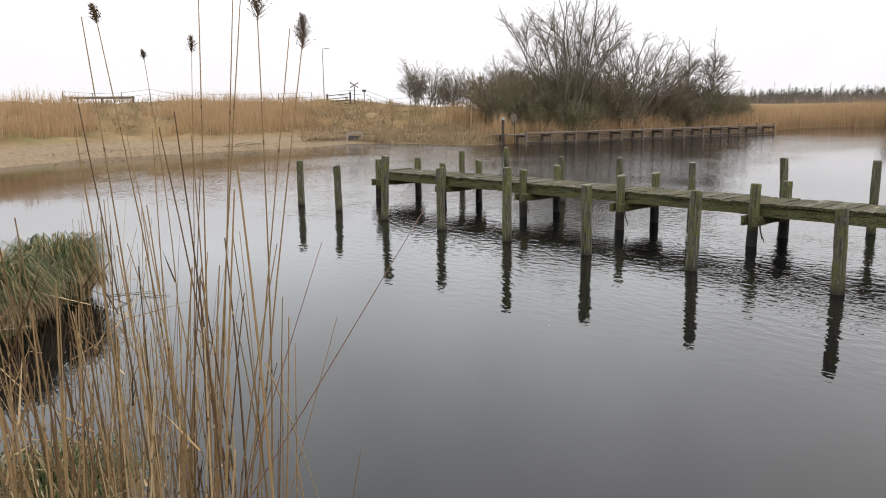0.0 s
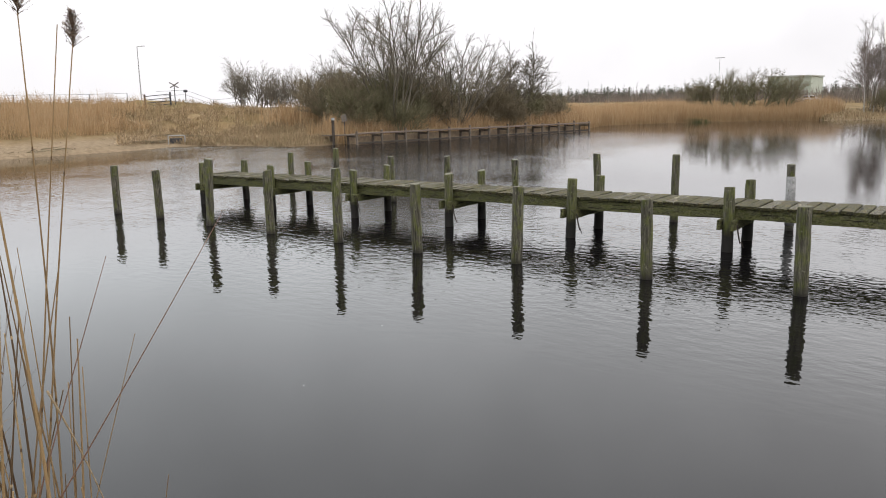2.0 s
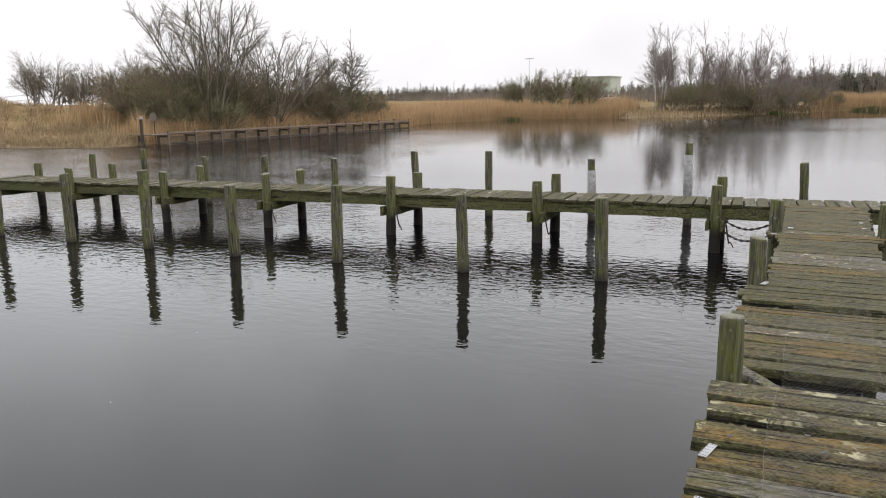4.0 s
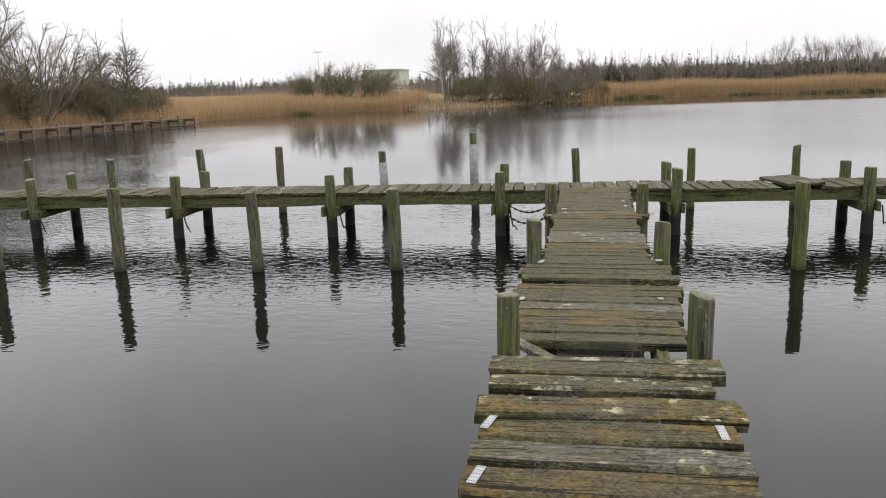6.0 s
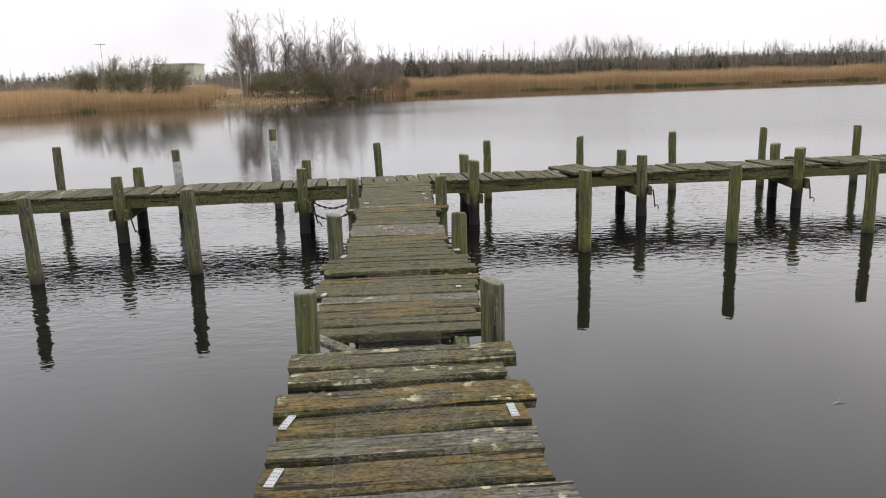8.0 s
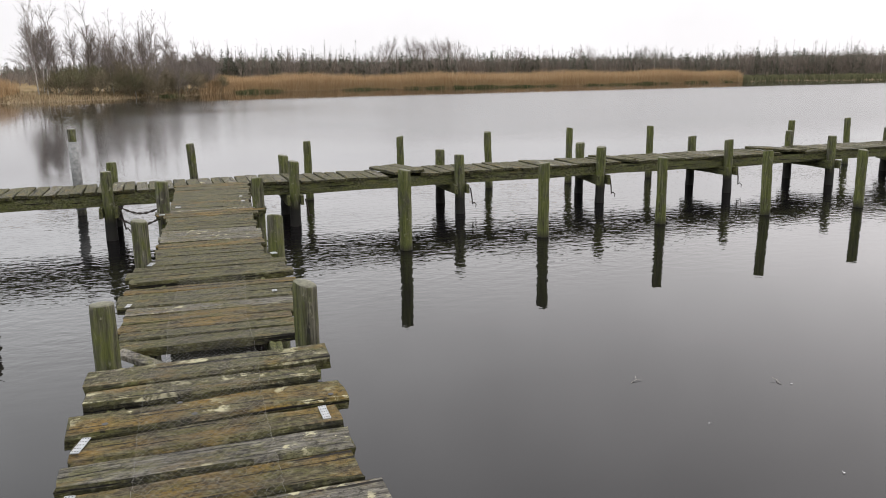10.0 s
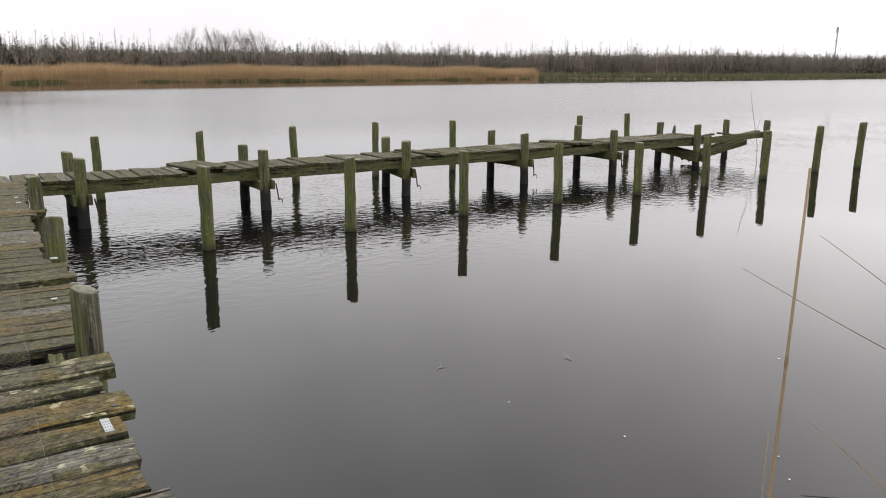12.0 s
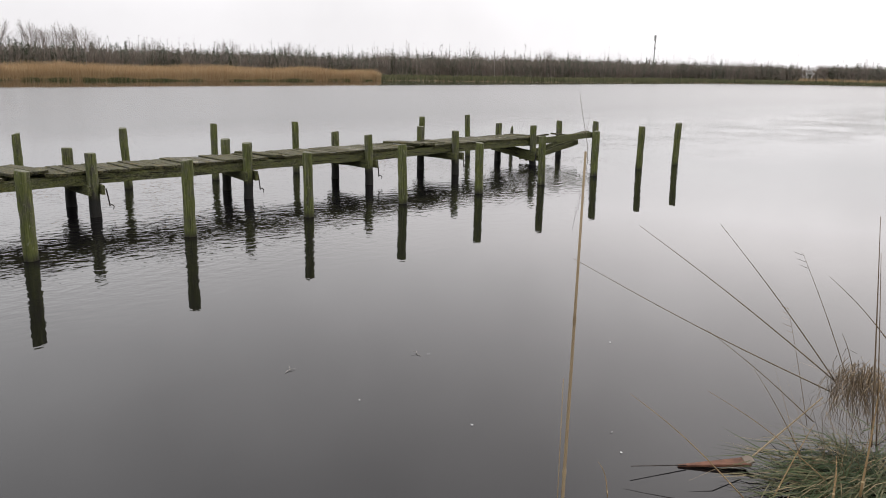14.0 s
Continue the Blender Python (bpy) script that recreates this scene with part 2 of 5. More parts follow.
M_LIMB = bark("dark_bark", [(0.0, (0.065, 0.056, 0.043)), (0.6, (0.13, 0.115, 0.09)), (1.0, (0.2, 0.18, 0.145))])
M_BUSH = bark("brown_twig", [(0.0, (0.11, 0.09, 0.058)), (0.6, (0.205, 0.17, 0.113)), (1.0, (0.3, 0.255, 0.175))])
M_WILLOW = bark("olive_twig", [(0.0, (0.085, 0.078, 0.043)), (0.6, (0.17, 0.158, 0.09)), (1.0, (0.26, 0.245, 0.15))])
M_BIRCH = bark("birch_twig", [(0.0, (0.13, 0.107, 0.095)), (0.7, (0.22, 0.187, 0.168)), (1.0, (0.31, 0.27, 0.247))])
M_SCRUB = bark("hazed_twig", [(0.0, (0.125, 0.104, 0.087)), (0.6, (0.175, 0.147, 0.124)), (1.0, (0.22, 0.187, 0.16))])
M_BIRCHBARK = plain("birch_bark", (0.5, 0.48, 0.45), 0.8, 0, 0.6, 3)
M_PINE = straw("hazed_pine_needles", [(0.0, (0.06, 0.072, 0.05)), (0.6, (0.08, 0.094, 0.064)), (1.0, (0.105, 0.12, 0.084))], rough=0.9)
M_DOCK = plain("dark_dock_timber", (0.16, 0.128, 0.1), 0.9, 0, 0.5, 3)
M_DOCKDARK = plain("wet_dock_timber", (0.06, 0.048, 0.038), 0.9, 0, 0.5, 3)
M_DOCKTOP = plain("bleached_dock_timber", (0.2, 0.158, 0.128), 0.9, 0, 0.45, 4)
M_REVET = plain("brown_revetment", (0.4, 0.3, 0.2), 0.9, 0, 0.5, 3)
M_PAINTWHITE = plain("white_paint", (0.72, 0.72, 0.72), 0.5, 0, 0.12)
M_DARK = plain("dark_metal", (0.05, 0.05, 0.055), 0.6, 0.3)
M_CLAD = plain("pale_green_cladding", (0.34, 0.375, 0.31), 0.6, 0.0, 0.15, 0.6)
M_GLASSY = plain("car_glass", (0.02, 0.022, 0.025), 0.1)
M_RUSTBOARD = plain("rust_brown_board", (0.15, 0.062, 0.035), 0.8, 0, 0.6, 9)

# ---- geometry helpers ----
class Geo:
    """Collects vertices and faces."""
    def __init__(self):
        self.v, self.f = [], []
        self.cap_from = None

    def ring_tube(self, stations, radii, sides=6, cap=True, phase=0.0):
        base = len(self.v)
        for k, (p, r) in enumerate(zip(stations, radii)):
            d = (stations[min(k + 1, len(stations) - 1)] - stations[max(k - 1, 0)]).normalized()
            a = d.cross(Vector((0, 0, 1)) if abs(d.z) < 0.9 else Vector((1, 0, 0))).normalized()
            c = d.cross(a)
            for s in range(sides):
                w = 2 * math.pi * s / sides + phase
                self.v.append(p + a * (r * math.cos(w)) + c * (r * math.sin(w)))
        for k in range(len(stations) - 1):
            for s in range(sides):
                i, j = base + k * sides + s, base + k * sides + (s + 1) % sides
                self.f.append((i, j, j + sides, i + sides))
        if cap:
            self.f.append(tuple(base + s for s in reversed(range(sides))))
            self.f.append(tuple(base + (len(stations) - 1) * sides + s for s in range(sides)))

    def blade(self, p, tip, w, bend=None):
        """A narrow strip from p to tip, one bend on the way."""
        d = tip - p
        a = Vector((random.uniform(-1, 1), random.uniform(-1, 1), 0))
        a = a.normalized() * w * 0.5 if a.length > 1e-3 else Vector((w * 0.5, 0, 0))
        mid = p + d * 0.55 + (bend if bend else Vector((0, 0, 0)))
        i = len(self.v)
        self.v += [p - a, p + a, mid + a * 0.8, mid - a * 0.8, tip]
        self.f += [(i, i + 1, i + 2, i + 3), (i + 3, i + 2, i + 4)]

    def sliver(self, p, tip, w, side):
        i = len(self.v)
        self.v += [p - side * w, p + side * w, tip]
        self.f.append((i, i + 1, i + 2))

    def box(self, x0, y0, z0, x1, y1, z1, bevel=0.0):
        i = len(self.v)
        b = bevel
        if b <= 0:
            self.v += [Vector(c) for c in ((x0, y0, z0), (x1, y0, z0), (x1, y1, z0), (x0, y1, z0), (x0, y0, z1), (x1, y0, z1), (x1, y1, z1), (x0, y1, z1))]
            self.f += [tuple(i + k for k in q) for q in ((3, 2, 1, 0), (4, 5, 6, 7), (0, 1, 5, 4), (1, 2, 6, 5), (2, 3, 7, 6), (3, 0, 4, 7))]
        else:
            for zz, k in ((z0, b), (z0 + b, 0), (z1 - b, 0), (z1, b)):
                self.v += [Vector(c) for c in ((x0 + k, y0 + k, zz), (x1 - k, y0 + k, zz), (x1 - k, y1 - k, zz), (x0 + k, y1 - k, zz))]
            self.f += [(i + 3, i + 2, i + 1, i), (i + 12, i + 13, i + 14, i + 15)]
            for r in range(3):
                for s in range(4):
                    a, c = i + r * 4 + s, i + r * 4 + (s + 1) % 4
                    self.f.append((a, c, c + 4, a + 4))

    def mesh(self, name, smooth=False):
        me = bpy.data.meshes.new(name)
        me.from_pydata([tuple(p) for p in self.v], [], self.f)
        if smooth:
            me.polygons.foreach_set("use_smooth", [True] * len(me.polygons))
        me.update()
        return me


def part(name, geo, mat, parent=None, label="", smooth=False, m=None):
    """One mesh object from a Geo or a ready mesh, under a thing or a part."""
    me = geo.mesh(name, smooth) if isinstance(geo, Geo) else geo
    if mat is not None and not me.materials:
        me.materials.append(mat)
    if isinstance(geo, Geo) and geo.cap_from is not None:
        me.materials.append(M_ENDGRAIN)       # pale worn end grain on top
        for p in me.polygons[geo.cap_from:]:
            p.material_index = 1
    ob = new(name, me)
    if parent is not None:
        ob.parent = parent
    if m is not None:
        ob.matrix_local = m
    return tagged(ob, label)


def thing(name, label, category, group="", at=(0, 0, 0)):
    e = new(name)
    e.empty_display_size = 0.2
    e.location = at
    return tagged(e, label, category, group)


V = Vector
R = random.uniform

# ---- the lake, its banks and the ground ----
SHORE = [(2.2, 0.9), (-1.2, 0.9), (-3.0, 0.2), (-6.5, -0.6), (-9.2, -0.8), (-11.2, -0.8), (-12.6, -0.9), (-18, -0.8), (-30, 0.0), (-44, 4), (-51.5, 13),
         (-51.6, 20), (-51.5, 24), (-52.8, 30), (-54.5, 34), (-51, 36.6), (-45, 36.8), (-43.6, 40), (-44.6, 43), (-42.7, 56), (-40.8, 70), (-42, 76), (-44.4, 84),
         (-40.5, 98), (-33, 104), (-19, 114), (-8, 131), (6, 153), (23, 159), (58, 160), (89, 166), (133, 179), (152, 186), (165, 176), (205, 168), (295, 172),
         (343, 136), (365, 60), (330, -60), (150, -45), (40, -8), (14, 0.4), (9.0, 0.9), (7.3, 0.9), (5.9, 0.8), (4.6, 0.8)]


def shore_distance(x, y):
    """Distance to the lake's edge, negative over water."""
    x, y = np.asarray(x, float), np.asarray(y, float)
    best, inside = np.full(x.shape, 1e9), np.zeros(x.shape, bool)
    for (ax, ay), (bx, by) in zip(SHORE, SHORE[1:] + SHORE[:1]):
        ex, ey = bx - ax, by - ay
        t = np.clip(((x - ax) * ex + (y - ay) * ey) / (ex * ex + ey * ey), 0, 1)
        best = np.minimum(best, np.hypot(x - ax - t * ex, y - ay - t * ey))
        cross = ((ay > y) != (by > y)) & (x < ex * (y - ay) / (ey if ey else 1e-9) + ax)
        inside ^= cross
    return np.where(inside, -best, best)


def ground_height(x, y):
    x, y = np.asarray(x, float), np.asarray(y, float)
    d = shore_distance(x, y)
    low = 1 - np.exp(-np.maximum(d, 0) / 9.0)
    west = np.clip((-(x + 40)) / 10, 0, 1) * np.clip((60 - y) / 15, 0, 1) * np.clip((y + 5) / 10, 0, 1)
    near = np.clip(1.6 - np.hypot(x, y * 1.6) / 12, 0, 1)
    north = np.clip((y - 90) / 20, 0, 1) * np.clip((30 - x) / 40, 0, 1)
    s = np.clip((d - 1.5) / 20, 0, 1)
    z = 0.75 * low + 0.25 * np.clip(d / 1.5, 0, 1)
    z = z + west * (s * s * (3 - 2 * s)) * 2.4 + near * (1 - np.exp(-np.maximum(d, 0) / 0.8)) * 0.55 + north * np.clip((d - 8) / 25, 0, 1) * 1.6
    z = z + west * np.clip((d - 4) / 5, 0, 1) * (0.48 * np.sin(x * 1.1 + 2 * np.sin(y * 0.6)) * np.cos(y * 0.9 + x * 0.3) + 0.12 * np.sin(x * 2.3 + y * 1.7))
    landing = np.clip(1 - np.hypot(x / 1.5, (y + 1.6) / 2.9), 0, 1)
    z = z + 0.75 * np.clip(landing * 2.5, 0, 1) * np.clip(d / 0.4, 0, 1)      # the head of the walkway
    z = z + 0.10 * np.sin(x * 0.7 + 1.3 * np.sin(y * 0.5)) * np.clip(d / 6, 0, 1)
    return np.where(d < 0, np.maximum(d * 0.4, -1.5), z)


def spaced(*spans):
    out = []
    for a, b, step in spans:
        out += list(np.arange(a, b, step))
    return np.array(out + [spans[-1][1]])


gx = spaced((-3000, -600, 300), (-600, -110, 30), (-110, -62, 4), (-62, -14, 1.2), (-14, 10, 0.5), (10, 40, 3), (40, 380, 7), (380, 700, 40), (700, 3000, 300))
gy = spaced((-3000, -400, 300), (-400, -60, 34), (-60, -6, 3), (-6, 5, 0.4), (5, 62, 1.5), (62, 200, 3), (200, 260, 8), (260, 600, 40), (600, 3000, 300))
GX, GY = np.meshgrid(gx, gy)
GZ = ground_height(GX, GY)
w = len(gx)
me = bpy.data.meshes.new("ground")
me.from_pydata(np.stack([GX.ravel(), GY.ravel(), GZ.ravel()], 1).tolist(), [], [(r * w + c, r * w + c + 1, (r + 1) * w + c + 1, (r + 1) * w + c) for r in range(len(gy) - 1) for c in range(w - 1)])
me.polygons.foreach_set("use_smooth", [True] * len(me.polygons))
m, n, l, b = material("dry_bank", 0.95, 0.1)
v = coords(n, l, (1, 1, 1), "World", False)
col = ramped(n, l, noisy(n, l, v, 0.35, 6, 0.65), [(0.3, (0.10, 0.072, 0.034)), (0.5, (0.17, 0.118, 0.058)), (0.7, (0.24, 0.175, 0.095))])
col = mixed(n, l, ramped(n, l, noisy(n, l, v, 0.12, 4), [(0.55, BLACK), (0.68, (0.6,) * 3)]), col, (0.115, 0.115, 0.045))
hz = n.new("ShaderNodeSeparateXYZ")
l.new(v, hz.inputs[0])
wet = noisy(n, l, v, 0.8, 4)
sand = ramped(n, l, noisy(n, l, v, 3.0, 5), [(0.3, (0.135, 0.1, 0.062)), (0.7, (0.235, 0.178, 0.115))])
add = n.new("ShaderNodeMath")
add.operation = 'MULTIPLY_ADD'
add.inputs[1].default_value = 0.5
l.new(wet, add.inputs[0])
l.new(hz.outputs[2], add.inputs[2])
mr = n.new("ShaderNodeMapRange")
mr.inputs["From Min"].default_value, mr.inputs["From Max"].default_value = 0.85, 1.25
l.new(add.outputs[0], mr.inputs["Value"])
col = mixed(n, l, mr.outputs[0], sand, col)
l.new(col, b.inputs["Base Color"])
bumped(n, l, b, noisy(n, l, v, 5.0, 5, 0.7), 0.6, 0.08)
me.materials.append(m)
tagged(new("ground", me), "dry grassy banks and sandy shore round the lake", "ground", kind="structure")

m, n, l, b = material("lake_water", 0.0, 0.5)
b.inputs["IOR"].default_value = 1.333
v = coords(n, l, (1, 1, 1), "World", False)
l.new(ramped(n, l, noisy(n, l, v, 0.05, 3), [(0.35, (0.003, 0.0029, 0.0032)), (0.65, (0.0048, 0.0043, 0.0044))]), b.inputs["Base Color"])
# cat's-paws: ripples along the jetty, calmer water elsewhere
sp = n.new("ShaderNodeSeparateXYZ")
l.new(v, sp.inputs[0])
shift = n.new("ShaderNodeMath")
shift.operation = 'MULTIPLY_ADD'
shift.inputs[1].default_value, shift.inputs[2].default_value = -0.07, -14.6
l.new(sp.outputs[0], shift.inputs[0])
across = n.new("ShaderNodeMath")
across.operation = 'ADD'
l.new(shift.outputs[0], across.inputs[0])
l.new(sp.outputs[1], across.inputs[1])
absd = n.new("ShaderNodeMath")
absd.operation = 'MAXIMUM'
beyond, before = n.new("ShaderNodeMath"), n.new("ShaderNodeMath")
fetch = n.new("ShaderNodeMapRange")
fetch.interpolation_type = 'SMOOTHSTEP'
for key, val in (("From Min", -3.0), ("From Max", 7.0), ("To Min", -0.85), ("To Max", -1.1)):
    fetch.inputs[key].default_value = val
l.new(sp.outputs[0], fetch.inputs["Value"])
for node in (beyond, before):
    node.operation = 'MULTIPLY'
    l.new(across.outputs[0], node.inputs[0])
reach = n.new("ShaderNodeMapRange")          # the ripples run on behind the west arm
reach.interpolation_type = 'SMOOTHSTEP'
for key, val in (("From Min", -25.0), ("From Max", -11.0), ("To Min", 0.09), ("To Max", 0.5)):
    reach.inputs[key].default_value = val
l.new(sp.outputs[0], reach.inputs["Value"])
l.new(reach.outputs[0], beyond.inputs[1])
l.new(fetch.outputs[0], before.inputs[1])
l.new(beyond.outputs[0], absd.inputs[0])
l.new(before.outputs[0], absd.inputs[1])
zone = n.new("ShaderNodeMapRange")
zone.interpolation_type = 'SMOOTHSTEP'
zone.inputs["From Min"].default_value, zone.inputs["From Max"].default_value = 7.5, 0.8
zone.inputs["To Min"].default_value, zone.inputs["To Max"].default_value = 0.02, 1.0
l.new(absd.outputs[0], zone.inputs["Value"])
gust = ramped(n, l, noisy(n, l, v, 0.22, 3), [(0.38, (0.4,) * 3), (0.6, WHITE)])
amp = n.new("ShaderNodeMath")
amp.operation = 'MULTIPLY'
l.new(zone.outputs[0], amp.inputs[0])
l.new(gust, amp.inputs[1])
rip = noisy(n, l, coords(n, l, (1.35, 2.2, 1), "World", False), 2.6, 2, 0.55)
hmul = n.new("ShaderNodeMath")
hmul.operation = 'MULTIPLY'
l.new(rip, hmul.inputs[0])
l.new(amp.outputs[0], hmul.inputs[1])
# open water to the north-east is roughened by the breeze, the west bay lies sheltered
def eased(value, lo, hi, out_lo, out_hi):
    q = n.new("ShaderNodeMapRange")
    q.interpolation_type = 'SMOOTHSTEP'
    for key, val in (("From Min", lo), ("From Max", hi), ("To Min", out_lo), ("To Max", out_hi)):
        q.inputs[key].default_value = val
    l.new(value, q.inputs["Value"])
    return q.outputs[0]


def product(p, q, op='MULTIPLY'):
    r = n.new("ShaderNodeMath")
    r.operation = op
    for k, val in ((0, p), (1, q)):
        if isinstance(val, float):
            r.inputs[k].default_value = val
        else:
            l.new(val, r.inputs[k])
    return r.outputs[0]


windward = product(eased(sp.outputs[0], -4.0, 8.0, 1.15, 1.0), product(eased(sp.outputs[0], -46.0, -29.0, 0.25, 1.0), eased(sp.outputs[1], 24.0, 34.0, 0.2, 0.9), 'MAXIMUM'))
# a gust between the jetty and the dock
squall = product(product(eased(sp.outputs[0], -24.0, -10.0, 1.6, 0.0), product(eased(sp.outputs[1], 18.0, 24.0, 0.0, 1.0), eased(sp.outputs[1], 33.0, 44.0, 1.0, 0.0))), 1.0, 'ADD')
bumped(n, l, b, product(hmul.outputs[0], product(windward, squall)), 1.0, 0.018)
lane = product(sp.outputs[0], product(noisy(n, l, v, 0.03, 2), 40.0), 'ADD')
bay = product(eased(sp.outputs[0], -38.0, -21.0, 0.16, 0.0), product(eased(sp.outputs[1], 24.0, 36.0, 0.35, 1.0), eased(sp.outputs[1], 60.0, 74.0, 1.0, 0.4)))
# a calm belt lies along the far reeds
belt = product(sp.outputs[1], product(sp.outputs[0], -0.2), 'ADD')
calm = eased(belt, 96.0, 112.0, 1.0, 0.25)
breeze = product(product(eased(lane, 4.0, 45.0, 0.08, 0.25), bay, 'MAXIMUM'), product(calm, eased(sp.outputs[1], 14.0, 42.0, 0.0, 1.0)))
l.new(breeze, b.inputs["Roughness"])
g = Geo()
g.v += [V((-70, -75, 0)), V((380, -75, 0)), V((380, 200, 0)), V((-70, 200, 0))]
g.f.append((0, 1, 2, 3))
tagged(part("water", g, m), "dark calm lake water with light ripples", "water", kind="structure")


def on_ground(x, y):
    return float(ground_height(np.array([x]), np.array([y]))[0])


# ---- timber: posts, boards, beams ----
def post_mesh(radius, bottom, top, lean=(0, 0), sides=14, rough=0.02, seed=0):
    """A round weathered post with a worn, slightly tilted top and drying cracks; origin at the water line."""
    rnd = random.Random(seed)
    g = Geo()
    rows = [(bottom, 1.02), (bottom * 0.5, 1.03), (0.0, 1.02), (top * 0.15, 1.0), (top * 0.3, 1.0), (top * 0.45, 0.98), (top * 0.6, 0.99), (top * 0.73, 1.0), (top * 0.85, 1.0), (top - 0.03, 0.98), (top - 0.008, 0.93), (top, 0.8)]
    crack = [rnd.choice([0, 0, 0, 0.08, 0.16]) for _ in range(sides)]
    tilt, tdir = rnd.uniform(0, 0.02), rnd.uniform(0, 6.28)
    for k, (z, s) in enumerate(rows):
        for c in range(sides):
            a = 2 * math.pi * c / sides
            r = radius * s * (1 - crack[c] * (0.4 + 0.6 * max(0, z / top))) + rnd.uniform(-rough, rough) * 0.35
            dz = tilt * math.cos(a - tdir) if k >= 9 else 0
            g.v.append(V((r * math.cos(a) + lean[0] * z, r * math.sin(a) + lean[1] * z, z + dz)))
    for k in range(len(rows) - 1):
        for c in range(sides):
            i, j = k * sides + c, k * sides + (c + 1) % sides
            g.f.append((i, j, j + sides, i + sides))
    i = len(g.v)
    g.v.append(V((lean[0] * top, lean[1] * top, top + 0.004)))
    last = (len(rows) - 1) * sides
    g.cap_from = len(g.f) - sides
    g.f += [(last + c, last + (c + 1) % sides, i) for c in range(sides)]
    return g


def plank_mesh(seed, wear=1.0):
    """A board 1 m long, 1 m wide, 1 m thick about its origin, to be scaled: worn edges, ragged ends, slight cupping."""
    rnd = random.Random(seed)
    g = Geo()
    prof = [(-0.5, -0.5), (0.5, -0.5), (0.5, 0.28), (0.44, 0.5), (0.0, 0.46), (-0.44, 0.5), (-0.5, 0.28)]
    xs = [-0.5, -0.3, -0.08, 0.14, 0.33, 0.5]
    for k, x in enumerate(xs):
        e = rnd.uniform(-0.012, 0.012) * wear
        for y, z in prof:
            g.v.append(V((x + (rnd.uniform(-0.008, 0.008) * wear if k in (0, 5) else 0), y + e + rnd.uniform(-0.02, 0.02) * wear, z + rnd.uniform(-0.07, 0.07) * wear)))
    q = len(prof)
    for k in range(len(xs) - 1):
        for s in range(q):
            i, j = k * q + s, k * q + (s + 1) % q
            g.f.append((i, j, j + q, i + q))
    g.f.append(tuple(reversed(range(q))))
    g.f.append(tuple(range((len(xs) - 1) * q, len(xs) * q)))
    return g


def plank_set(mat, count, seed):
    out = []
    for k in range(count):
        me = plank_mesh(seed + k).mesh("plank")
        me.materials.append(mat)
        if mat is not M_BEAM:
            me.materials.append(M_EDGE)          # darker mossy sides, ends and undersides; shade is put into the colour
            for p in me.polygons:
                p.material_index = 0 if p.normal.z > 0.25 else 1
        out.append(me)
    return out


SLOPE = 0.07                         # the jetty runs a little away from the bank


# free-standing mooring posts on the bank side: place and height
NEAR_MOOR = [(-21.2, 10.98, 1.36), (-19.25, 11.14, 1.29), (-16.92, 11.11, 1.67), (-14.62, 11.18, 1.47), (-12.4, 11.24, 1.6), (-10.2, 11.32, 1.38), (-8.0, 11.56, 1.41), (-5.53, 11.72, 1.33), (-3.2, 11.98, 1.34),
             (3.11, 12.42, 1.37), (5.72, 12.64, 1.345), (8.37, 13.0, 1.3), (10.9, 13.12, 1.31), (13.35, 13.2, 1.24), (15.77, 13.3, 1.29), (18.42, 13.6, 1.3), (20.94, 13.77, 1.345), (23.04, 13.8, 1.38)]
for k, (x, y, h) in enumerate(NEAR_MOOR):
    lean = (random.Random(k).uniform(-0.03, 0.02), random.Random(k + 50).uniform(-0.03, 0.03))
    green = x > 2
    ob = part("mooring_post", post_mesh(0.105, -1.6, h, lean, seed=100 + k), M_MOOR_GREEN if green else M_MOOR, None, "", True, pose(x, y, 0))
    tagged(ob, "green algae-covered round timber mooring post in the lake" if green else "weathered grey round timber mooring post in the lake", "post", "mooring posts before the jetty")

FAR_MOOR = [(-20.6, 1.4, 0), (-18.5, 1.58, 0), (-16.23, 1.38, 0), (-14.18, 1.43, 0), (-11.95, 1.39, 0), (-9.53, 1.6, 0), (-7.58, 1.63, 0), (-4.98, 1.47, 1), (-2.8, 1.86, 1), (-0.38, 1.46, 0), (2.2, 1.41, 0),
            (4.49, 1.43, 0), (6.88, 1.46, 0), (9.22, 1.47, 0), (11.78, 1.44, 0), (16.79, 1.44, 0), (19.07, 1.44, 0)]
for k, (x, h, pale) in enumerate(FAR_MOOR):
    lean = (random.Random(k + 9).uniform(-0.05, 0.01), random.Random(k + 70).uniform(-0.03, 0.03))
    base = thing("mooring_post", "round mooring post with a bleached lower half" if pale else "green-grey round mooring post behind the jetty", "post", "mooring posts behind the jetty", (x, 18.3 + SLOPE * x, 0))
    part("shaft", post_mesh(0.095, -1.6, h, lean, seed=200 + k), M_MOOR_GREEN if x > 0 else M_MOOR, base, "", True)
    if pale:
        z0, z1 = 0.12, h - 0.27
        g = Geo()
        g.ring_tube([V((lean[0] * z, lean[1] * z, z)) for z in (z0, (z0 + z1) / 2, z1)], [0.103, 0.102, 0.1], 14)
        part("sleeve", g, M_BLEACHED, base, "bleached pale grey band", True)

stump = thing("mooring_post", "thin rotted post stump behind the jetty end", "post", "mooring posts behind the jetty", (21.45, 19.78, 0))
g = Geo()
g.ring_tube([V((0, 0, -1.4)), V((0, 0, 0.5)), V((0.01, 0, 0.8)), V((0.015, 0, 0.9)), V((0.02, 0, 0.97))], [0.075, 0.07, 0.06, 0.04, 0.012], 9)
part("shaft", g, M_MOOR, stump, "", True)

